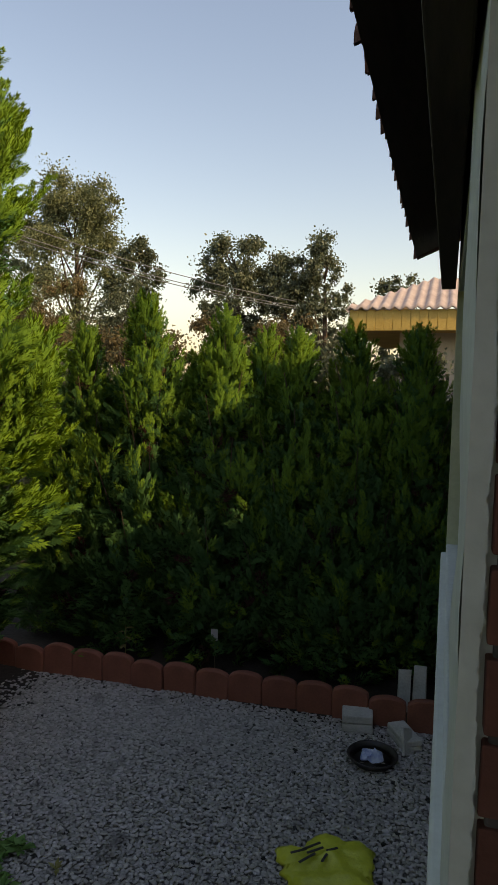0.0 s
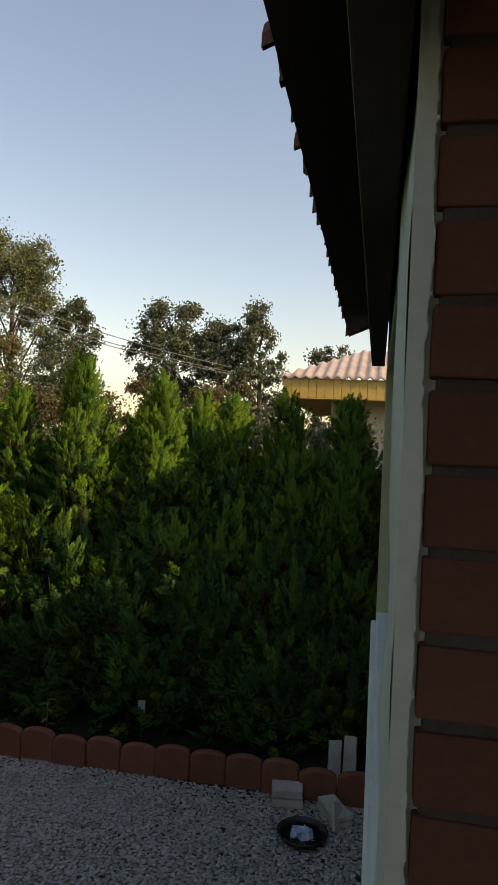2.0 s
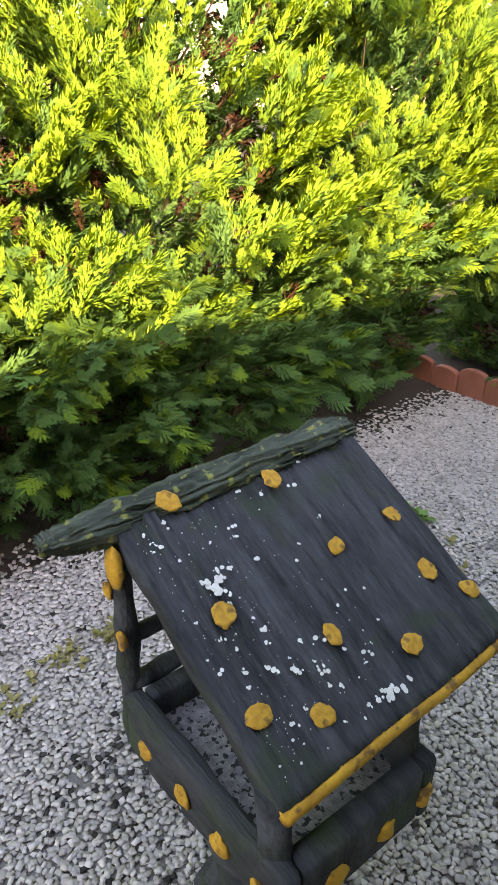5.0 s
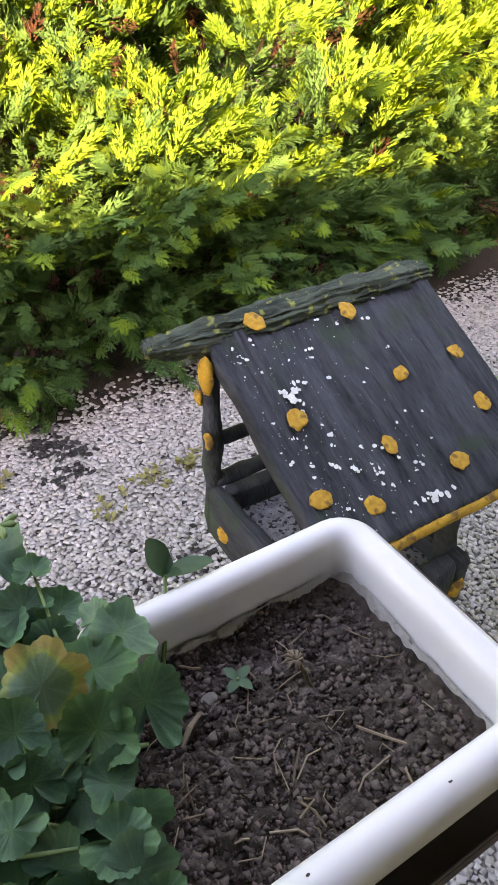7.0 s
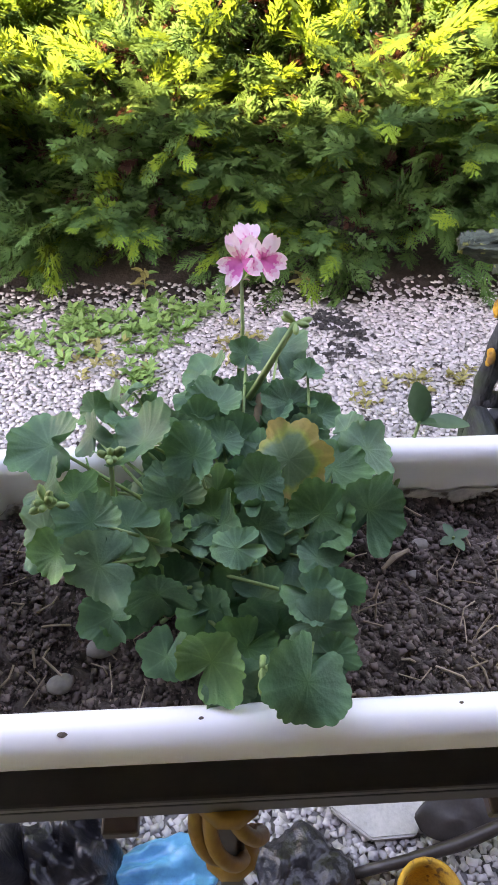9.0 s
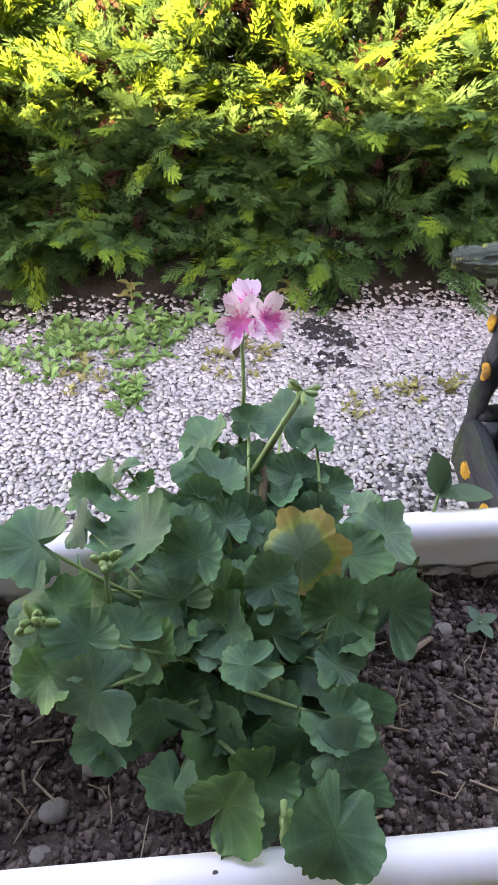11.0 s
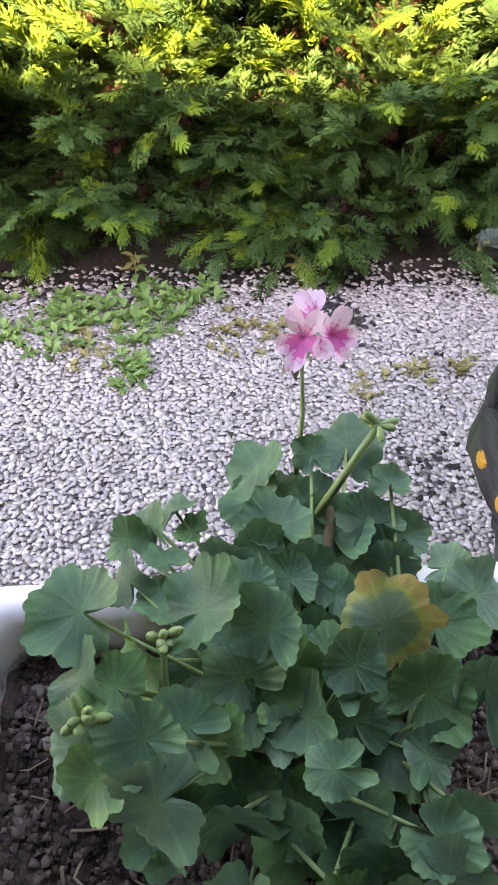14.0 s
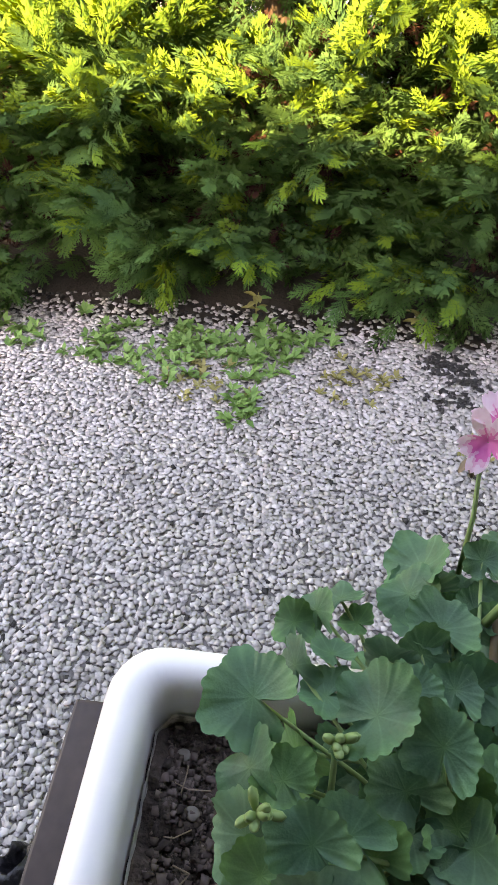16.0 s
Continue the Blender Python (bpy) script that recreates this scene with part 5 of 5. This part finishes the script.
RZ, EZ, RX, EX0, Y0, Y1 = 1.505, 1.25, -0.785, -0.345, 0.21, 0.77
for s, name, lab in ((1, "roof_slope", "wood-grained dark concrete roof slope"), (-1, "roof_slope", "mossy dark concrete roof slope")):
    bm = bmesh.new()
    nu, nv = 30, 300
    top, bot = [], []
    for i in range(nu + 1):
        rt, rb = [], []
        for j in range(nv + 1):
            u, w = i / nu, j / nv
            x = RX + s * (abs(EX0 - RX)) * u * (1 if s > 0 else 0.3)
            y = Y0 + (Y1 - Y0) * w + 0.012 * noise.noise(Vector((u * 3, w * 2, s))) * (1 if 0 < j < nv else 1.4)
            z = RZ + (EZ - RZ) * u * (1 if s > 0 else 0.4) + 0.012 * noise.noise(Vector((x * 6, y * 6, 1))) + 0.011 * abs(noise.noise(Vector((x * 4, y * 62, 5)))) - 0.004 * abs(noise.noise(Vector((x * 7, y * 150, 8)))) + 0.003 * noise.noise(Vector((x * 30, y * 60, 3)))
            z += 0.02 * (y - Y0)
            rt.append(bm.verts.new((x, y, z)))
            rb.append(bm.verts.new((x - s * 0.015, y, z - 0.034)))
        top.append(rt)
        bot.append(rb)
    for i in range(nu):
        for j in range(nv):
            bm.faces.new((top[i][j], top[i + 1][j], top[i + 1][j + 1], top[i][j + 1]))
            bm.faces.new((bot[i][j + 1], bot[i + 1][j + 1], bot[i + 1][j], bot[i][j]))
    for j in range(nv):
        bm.faces.new((top[nu][j], bot[nu][j], bot[nu][j + 1], top[nu][j + 1]))
        bm.faces.new((top[0][j + 1], bot[0][j + 1], bot[0][j], top[0][j]))
    for i in range(nu):
        bm.faces.new((top[i + 1][0], top[i][0], bot[i][0], bot[i + 1][0]))
        bm.faces.new((top[i][nv], top[i + 1][nv], bot[i + 1][nv], bot[i][nv]))
    bmesh.ops.recalc_face_normals(bm, faces=bm.faces[:])
    fpart(name, bm, CONCRETE if s > 0 else MOSSY, lab, True)


def on_roof(x, y, up=0.0):
    u = (x - RX) / (EX0 - RX)
    z = RZ + (EZ - RZ) * u + 0.012 * noise.noise(Vector((x * 6, y * 6, 1))) + 0.02 * (y - Y0)
    return Vector((x + up * 0.5, y, z + up * 0.86))


# ochre edge strip under the lower border of the roof
bm = bmesh.new()
tube(bm, [on_roof(EX0 + 0.004, Y0 + (Y1 - Y0) * k / 24, -0.012) + Vector((0.0, 0, 0.004 * noise.noise(Vector((k * 0.7, 0, 0))))) for k in range(25)], 0.013, 8)
fpart("ochre_edge", bm, OCHRE, "flaking ochre painted edge", True)
# ridge pole, like a branch
bm = bmesh.new()
pts = [(-0.805, 0.085, 1.496), (-0.80, 0.15, 1.494), (-0.797, 0.3, 1.493), (-0.797, 0.5, 1.50), (-0.795, 0.68, 1.51), (-0.793, 0.785, 1.514)]
fine = []
for a, b in zip(pts, pts[1:]):
    fine += [Vector(a).lerp(Vector(b), k / 25) for k in range(25)]
tube(bm, fine + [Vector(pts[-1])], [min(0.033, 0.012 + 0.0007 * k) - max(0, k - 108) * 0.0009 + 0.004 * noise.noise(Vector((k * 0.12, 2, 0))) for k in range(len(fine) + 1)], 56)
# bark-like strands run along the pole
for v in bm.verts:
    a = math.atan2(v.co.z - 1.5, v.co.x + 0.797)
    g = abs(noise.noise(Vector((math.cos(a) * 4, math.sin(a) * 4, v.co.y * 3)))) + 0.6 * abs(noise.noise(Vector((math.cos(a) * 9, math.sin(a) * 9, v.co.y * 6))))
    o = Vector((math.cos(a), 0, math.sin(a)))
    v.co += o * (0.022 * (g - 0.2))
    v.co.z = 1.5 + (v.co.z - 1.5) * 0.8
rough_up(bm, 0.009, 14)
rough_up(bm, 0.004, 60)
fpart("ridge_pole", bm, MOSSY, "mossy branch-like ridge pole", True)
KNOTS = ((-0.745, 0.517, 0.024), (-0.602, 0.712, 0.022), (-0.597, 0.552, 0.021), (-0.495, 0.698, 0.024), (-0.431, 0.749, 0.024), (-0.418, 0.566, 0.026), (-0.486, 0.437, 0.022), (-0.408, 0.342, 0.023), (-0.454, 0.252, 0.026), (-0.593, 0.291, 0.025), (-0.775, 0.307, 0.026))
slope_m = Matrix.Rotation(math.atan2(RZ - EZ, EX0 - RX), 4, "Y")
for i, (x, y, s) in enumerate(KNOTS):
    s *= 0.8
    bm = bmesh.new()
    bmesh.ops.create_uvsphere(bm, u_segments=28, v_segments=14, radius=s, matrix=Matrix.Diagonal((1.12, 0.95, 0.26, 1)))
    rough_up(bm, s * 0.24, 45, i * 3.1)
    rough_up(bm, s * 0.16, 150, i * 1.7)
    for v in bm.verts:
        rr = math.hypot(v.co.x, v.co.y)
        if v.co.z > 0 and rr < s * 0.75:
            v.co.z = min(v.co.z, s * 0.17 + 0.03 * s * math.sin(rr / s * 14))
    o = fpart("knot", bm, OCHRE, "ochre painted branch knot", True)
    o.matrix_basis = Matrix.Translation(on_roof(x, y, 0.020 if i in (0, 10) else 0.007)) @ slope_m @ Matrix.Rotation(i, 4, "Z")
lic = np.random.default_rng(14)
bm = bmesh.new()
for k in range(330):
    if k < 12:
        x, y, s = -0.64 + lic.normal(0, 0.012), 0.315 + lic.normal(0, 0.012), 0.008
    elif k < 24:
        x, y, s = -0.385 + lic.normal(0, 0.006), 0.46 + lic.normal(0, 0.03), lic.uniform(0.004, 0.009)
    else:
        x, y, s = lic.uniform(-0.76, -0.37), min(0.68, Y0 + 0.015 + abs(lic.normal(0, 0.15))), 0.0012 + 0.006 * lic.random() ** 4
    c = on_roof(x, y, 0.0035)
    for q in range(1 if s < 0.003 else 3):
        cc = c + Vector((lic.normal(0, s * 0.7), lic.normal(0, s * 0.7), 0)) * (q > 0)
        bmesh.ops.create_icosphere(bm, subdivisions=1, radius=s * lic.uniform(0.4, 0.8), matrix=Matrix.Translation(cc) @ slope_m @ Matrix.Diagonal((1, lic.uniform(0.6, 1.4), 0.1, 1)))
o = fpart("lichen", bm, LICHEN, "white lichen spots")
tagged(o, kind="stuff")
# gable posts, rungs, tray and pedestal
for y in (0.216, 0.53):
    bm = bmesh.new()
    tube(bm, [(-0.79 + 0.008 * noise.noise(Vector((k, y, 0))), y, 0.98 + 0.5 * k / 10) for k in range(11)], [0.021 + 0.008 * noise.noise(Vector((k * 0.8, 5, y))) for k in range(11)], 12)
    rough_up(bm, 0.008, 25)
    fpart("gable_post", bm, CONCRETE, smooth=True)
    for x, z, s in ((-0.765, 1.43, 0.034), (-0.765, 1.265, 0.02), (-0.80, 1.36, 0.02)):
        bm = bmesh.new()
        bmesh.ops.create_uvsphere(bm, u_segments=12, v_segments=8, radius=s, matrix=Matrix.Translation((x, y - 0.022, z)) @ Matrix.Diagonal((0.75, 0.35, 1.3 if s > 0.03 else 1, 1)))
        rough_up(bm, 0.006, 60, z * 9)
        fpart("knot", bm, OCHRE, "ochre painted branch knot", True)
for z, rr in ((1.245, 0.016), (1.13, 0.02)):
    bm = bmesh.new()
    tube(bm, [(-0.79, 0.216 + 0.314 * k / 8, z + 0.012 * noise.noise(Vector((k, z, 0)))) for k in range(9)], rr, 10)
    rough_up(bm, 0.005, 30)
    fpart("rung", bm, CONCRETE, smooth=True)
for y in (0.225, 0.53):
    bm = bmesh.new()
    tube(bm, [(-0.37, y, 1.05), (-0.375, y, 1.15), (-0.385, y, 1.25)], [0.03, 0.024, 0.028], 10)
    rough_up(bm, 0.008, 25)
    fpart("post", bm, CONCRETE, smooth=True)
bm = bmesh.new()
box(bm, (-0.76, 0.2, 1.02), (-0.33, 0.54, 1.07), 0.01)
rough_up(bm, 0.006, 12)
tray = fpart("tray", bm, SPECKLE, "tray floor with speckled grey grit")
for lo, hi in (((-0.775, 0.19, 0.995), (-0.315, 0.23, 1.13)), ((-0.775, 0.515, 0.985), (-0.315, 0.555, 1.12)), ((-0.775, 0.23, 0.995), (-0.735, 0.515, 1.13)), ((-0.355, 0.23, 0.995), (-0.315, 0.515, 1.13))):
    bm = bmesh.new()
    box(bm, lo, hi, 0.012)
    bmesh.ops.subdivide_edges(bm, edges=[e for e in bm.edges if e.calc_length() > 0.3], cuts=8)
    rough_up(bm, 0.012, 12)
    fpart("tray_rim", bm, CONCRETE, smooth=True)
for k, (x, y, m) in enumerate(((-0.7, 0.19, 0), (-0.58, 0.19, 0), (-0.47, 0.19, 0), (-0.315, 0.3, 1), (-0.315, 0.42, 1), (-0.315, 0.52, 1), (-0.37, 0.19, 0), (-0.315, 0.22, 1))):
    bm = bmesh.new()
    bmesh.ops.create_uvsphere(bm, u_segments=12, v_segments=8, radius=0.024, matrix=Matrix.Translation((x, y, 1.05)) @ Matrix.Diagonal((0.4 if m else 1, 1 if m else 0.4, 0.9, 1)))
    rough_up(bm, 0.008, 60, k)
    fpart("knot", bm, OCHRE, "ochre painted branch knot", True)
bm = bmesh.new()
tube(bm, [(-0.58, 0.385, 0.53), (-0.58, 0.385, 0.6), (-0.575, 0.38, 0.75), (-0.58, 0.385, 0.97)], [0.16, 0.13, 0.11, 0.17], 18)
bmesh.ops.subdivide_edges(bm, edges=[e for e in bm.edges if abs(e.verts[0].co.z - e.verts[1].co.z) > 0.05], cuts=6)
rough_up(bm, 0.03, 9)
fpart("pedestal", bm, CONCRETE, "trunk-like concrete pedestal", True)
# the whole feeder at its true size and place
feeder.location, feeder.scale = (-1.153, 0.752, 0.0), (1.35, 1.35, 1.35)


# ---- weeds in the gravel ----
wr = np.random.default_rng(6)
wv = np.array([(0, 0, 0), (0.2, 0.5, 0.12), (0, 1, 0), (-0.2, 0.5, 0.12)])
wf = np.array([(0, 1, 2, 3)])


def weeds(name, spots, leaves, size, mat, label, category, spread=0.3):
    pos = []
    for x, y, r, k in spots:
        q = np.stack([wr.normal(x, r * 0.5, k), wr.normal(y, r * 0.5, k), wr.uniform(0.004, 0.02, k)], 1)
        pos.append(np.repeat(q, leaves, 0))
    pos = np.concatenate(pos)
    a = wr.uniform(0, math.tau, len(pos))
    d = np.stack([np.cos(a), np.sin(a), wr.uniform(0.1, 0.9, len(pos))], 1)
    v, f = scatter(wv, wf, frames_of(d, np.tile([0, 0, 1.0], (len(pos), 1)) + wr.normal(0, 0.2, (len(pos), 3))), pos, size * wr.uniform(0.5, 1.3, len(pos)))
    tagged(from_arrays(name, v, f, [mat]), label, category, kind="stuff")


weeds("weeds", ((-2.65, -1.5, 0.24, 30), (-2.5, -1.15, 0.22, 26), (-2.68, -1.0, 0.2, 24), (-2.7, -0.6, 0.18, 28), (-2.75, -0.4, 0.12, 10), (-2.5, -0.7, 0.16, 16), (-2.2, -0.73, 0.11, 13), (-2.6, -2.05, 0.2, 16)), 9, 0.062, WEED, "low green weeds growing through the gravel", "weeds")
weeds("sparse_weeds", ((-2.1, 0.6, 0.14, 9), (-2.05, 0.3, 0.1, 7), (-2.15, 0.8, 0.08, 8), (-2.4, -0.25, 0.14, 14), (-2.5, -0.1, 0.1, 8), (-1.6, 1.9, 0.2, 14), (-1.5, 2.3, 0.25, 18), (-1.2, 1.2, 0.15, 5), (-2.35, -0.95, 0.2, 20)), 7, 0.045, WEED_DRY, "thin yellowing weeds in the gravel", "weeds")
weeds("weed_clump", ((-1.9, 2.6, 0.1, 12), (-1.8, 2.35, 0.1, 8)), 10, 0.075, WEED, "green weed clump at the foot of the hedge", "weeds")
for x, y, h in ((-2.88, -0.74, 0.2), (-2.93, 0.12, 0.12), (-2.35, 4.75, 0.32)):
    plant = empty("weed_plant", (x, y, 0), "small upright weed with pale yellow-green leaves", "weed plant")
    bm = bmesh.new()
    tube(bm, [(0, 0, 0), (0.01, 0, h * 0.6), (0, 0.01, h)], [0.004, 0.003, 0.002], 6)
    part("stem", bm, WEED_DRY, plant)
    for k in range(9):
        bm = bmesh.new()
        a = k * 2.4
        blade(bm, (math.cos(a), math.sin(a), 0.5), 0.09, 0.017, (0, 0, h * (0.35 + 0.07 * k)), 0.4)
        part("leaf", bm, WEED_DRY if k % 3 else WEED, plant)


# ---- things lying in the yard ----
def crumpled(name, at, sx, sy, sz, mat, label, category, seed, rot=0.0, n=26, rag=0.25):
    """A crumpled plastic bag lying flat: a closed puffy sheet with folds."""
    bm = bmesh.new()
    bmesh.ops.create_icosphere(bm, subdivisions=4, radius=1.0)
    for v in bm.verts:
        q = v.co.copy()
        a = math.atan2(q.y, q.x)
        ragged = 1 + rag * noise.noise(Vector((math.cos(a) * 1.6, math.sin(a) * 1.6, seed))) + rag * 0.5 * noise.noise(Vector((math.cos(a) * 5, math.sin(a) * 5, seed)))
        fold = noise.noise(Vector((q.x * 3, q.y * 3, seed))) + 0.5 * abs(noise.noise(Vector((q.x * 8, q.y * 8, seed + 4))))
        v.co = Vector((q.x * sx * ragged, q.y * sy * ragged, max(0.0, (q.z + 0.25) * sz * (0.7 + 0.6 * fold)) + 0.012))
    o = link(name, bm, mat, True)
    o.matrix_basis = pose(*at, 0, 0, rot)
    return tagged(o, label, category)


bag = crumpled("plastic_bag", (-0.4, 2.97, 0.012), 0.24, 0.2, 0.05, YBAG, "crumpled yellow-green plastic bag lying on the gravel", "plastic bag", 3, 25, rag=0.5)
bm = bmesh.new()
for x, y, w, a in ((-0.1, 0.0, 0.05, 0.5), (-0.05, 0.045, 0.045, 0.3), (-0.02, -0.01, 0.03, 0.9), (-0.13, 0.05, 0.04, 0.2), (-0.06, 0.075, 0.05, 0.35), (0.03, 0.04, 0.03, 0.2)):
    box(bm, (-w, -0.006, 0.075), (w, 0.006, 0.078), 0, Matrix.Translation((x, y, 0)) @ Matrix.Rotation(a, 4, "Z"))
pr = part("print_marks", bm, INK, bag, "black print marks")
dish = empty("round_dish", (-0.3, 3.97, 0.015), "dark round basin with a crumpled blue and white packet", "basin")
bm = bmesh.new()
prof = [(0.0, 0.0), (0.11, 0.0), (0.14, 0.035), (0.15, 0.04), (0.155, 0.035), (0.125, -0.004)]
ring = [[bm.verts.new((r * math.cos(k * math.tau / 28), r * math.sin(k * math.tau / 28), z)) for k in range(28)] for r, z in prof[1:]]
for l0, l1 in zip(ring, ring[1:]):
    for k in range(28):
        bm.faces.new((l0[k], l0[(k + 1) % 28], l1[(k + 1) % 28], l1[k]))
bm.faces.new(ring[0])
part("basin", bm, IRON, dish, smooth=True)
bm = bmesh.new()
bmesh.ops.create_icosphere(bm, subdivisions=3, radius=0.085, matrix=Matrix.Translation((0, 0, 0.02)) @ Matrix.Diagonal((1, 0.7, 0.35, 1)))
rough_up(bm, 0.035, 18)
part("packet", bm, shade("blue_white_foil", (0.15, 0.25, 0.6), (0.75, 0.8, 0.9), 0.3, 18, 60, 0.5), dish, "crumpled blue and white packet")
for x, y, a, sx, sy, sz in ((-0.44, 4.33, 8, 0.1, 0.07, 0.12), (-0.13, 4.25, 30, 0.06, 0.13, 0.08)):
    bm = bmesh.new()
    for k in range(2):
        box(bm, (-sx, -sy, k * sz * 0.5 + 0.002), (sx, sy, (k + 1) * sz * 0.5 - 0.004), 0.008)
    rough_up(bm, 0.008, 14, x)
    o = link("concrete_block", bm, SLAB)
    o.matrix_basis = pose(x, y, 0.005, 0, 0, a)
    tagged(o, "grey broken concrete block by the edging", "block", "blocks by the edging")
for x, y, a, ln in ((-0.16, 4.62, 20, 0.3), (-0.06, 4.66, -12, 0.32), (-0.1, 4.1, 55, 0.16)):
    bm = bmesh.new()
    box(bm, (-0.045, -0.012, 0), (0.045, 0.012, ln), 0.003)
    rough_up(bm, 0.008, 10, a)
    o = link("broken_board", bm, SLAB)
    o.matrix_basis = pose(x, y, 0.0, -22, a * 0.4, a)
    tagged(o, "pale broken board leaning by the wall", "board", "broken boards")
# a weathered white label on a stick among the young cypresses
tag = empty("plant_label", (-1.627, 4.85, 0.02), "weathered white plant label on a thin stick by the edging", "plant label")
bm = bmesh.new()
tube(bm, [(0, 0.004, -0.02), (0.002, 0.004, 0.15), (0, 0.004, 0.3)], 0.004, 6)
part("stick", bm, WOODSTEM, tag)
bm = bmesh.new()
box(bm, (-0.028, -0.003, 0.23), (0.028, 0.001, 0.325), 0.001)
rough_up(bm, 0.004, 40)
part("label_plate", bm, SLAB, tag, "chipped white label plate")
# things at the foot of the veranda
bm = bmesh.new()
prof = [(-0.17, -0.1), (0.02, -0.16), (0.2, -0.09), (0.22, 0.06), (0.09, 0.1), (0.05, 0.16), (-0.12, 0.13), (-0.2, 0.02)]
f0 = bm.faces.new([bm.verts.new((x, y, 0)) for x, y in prof])
ret = bmesh.ops.extrude_face_region(bm, geom=[f0])
bmesh.ops.translate(bm, vec=(0, 0, 0.05), verts=[g for g in ret["geom"] if isinstance(g, bmesh.types.BMVert)])
bmesh.ops.recalc_face_normals(bm, faces=bm.faces[:])
bmesh.ops.bevel(bm, geom=bm.edges[:], offset=0.008, segments=2, affect="EDGES")
o = link("stone_slab", bm, SLAB)
o.matrix_basis = pose(-0.31, 0.045, 0.012, 0, 3, 70) @ Matrix.Diagonal((0.66, 0.7, 0.6, 1))
tagged(o, "pale broken stone slab lying on the gravel", "stone slab")
crumpled("plastic_bag", (-0.13, -0.55, 0.012), 0.11, 0.16, 0.1, BLUEBAG, "crumpled bright blue plastic bag on the gravel", "plastic bag", 8, 10)
crumpled("plastic_bag", (-0.2, -0.78, 0.012), 0.14, 0.13, 0.2, BLACKBAG, "shiny black plastic bag on the gravel", "plastic bag", 11, 40)
crumpled("plastic_bag", (-0.12, -0.17, 0.012), 0.12, 0.12, 0.07, BLACKBAG, "shiny black plastic bag under the railing", "plastic bag", 15, -20)
crumpled("plastic_bag", (-0.16, -1.02, 0.012), 0.16, 0.14, 0.24, BLACKBAG, "full dark plastic sack on the gravel", "plastic bag", 19, 5)
scrap = empty("iron_scrap", (-0.16, 0.3, 0.02), "rusty black iron pieces leaning by the slab", "scrap iron")
bm = bmesh.new()
bmesh.ops.create_uvsphere(bm, u_segments=28, v_segments=14, radius=1.0, matrix=Matrix.Translation((-0.07, -0.04, 0.06)) @ Matrix.Rotation(0.35, 4, "Y") @ Matrix.Diagonal((0.062, 0.125, 0.014, 1)))
for v in bm.verts:
    v.co.z += 1.6 * ((v.co.x + 0.07) ** 2 + (v.co.y + 0.04) ** 2)
rough_up(bm, 0.006, 25)
part("blade", bm, IRON, scrap, "dished black iron blade", True)
bm = bmesh.new()
tube(bm, [(0.04, -0.36, 0.02), (0.02, -0.2, 0.05), (-0.01, -0.05, 0.075), (-0.05, 0.1, 0.11), (-0.1, 0.25, 0.16)], [0.015, 0.017, 0.02, 0.018, 0.016], 10)
rough_up(bm, 0.006, 30)
part("handle", bm, IRON, scrap, "rusty black iron handle", True)
bm = bmesh.new()
bmesh.ops.create_icosphere(bm, subdivisions=3, radius=0.05, matrix=Matrix.Diagonal((0.9, 1.2, 0.7, 1)))
rough_up(bm, 0.03, 14, 2.0)
rough_up(bm, 0.008, 60)
o = link("stone", bm, SLAB, True)
o.matrix_basis = pose(-0.1, 0.42, 0.03)
tagged(o, "rounded grey stone on the gravel", "stone")
pot = empty("small_pot", (-0.05, 0.13, 0.012), "small ochre clay pot on the gravel", "pot")
bm = bmesh.new()
prof = [(0.05, 0.0), (0.075, 0.1), (0.083, 0.1), (0.083, 0.125), (0.072, 0.125), (0.062, 0.06), (0.045, 0.012)]
ring = [[bm.verts.new((r * math.cos(k * math.tau / 24), r * math.sin(k * math.tau / 24), z)) for k in range(24)] for r, z in prof]
for l0, l1 in zip(ring, ring[1:]):
    for k in range(24):
        bm.faces.new((l0[k], l0[(k + 1) % 24], l1[(k + 1) % 24], l1[k]))
bm.faces.new(ring[0][::-1])
bm.faces.new(ring[-1])
part("body", bm, OCHRE, pot, smooth=True)
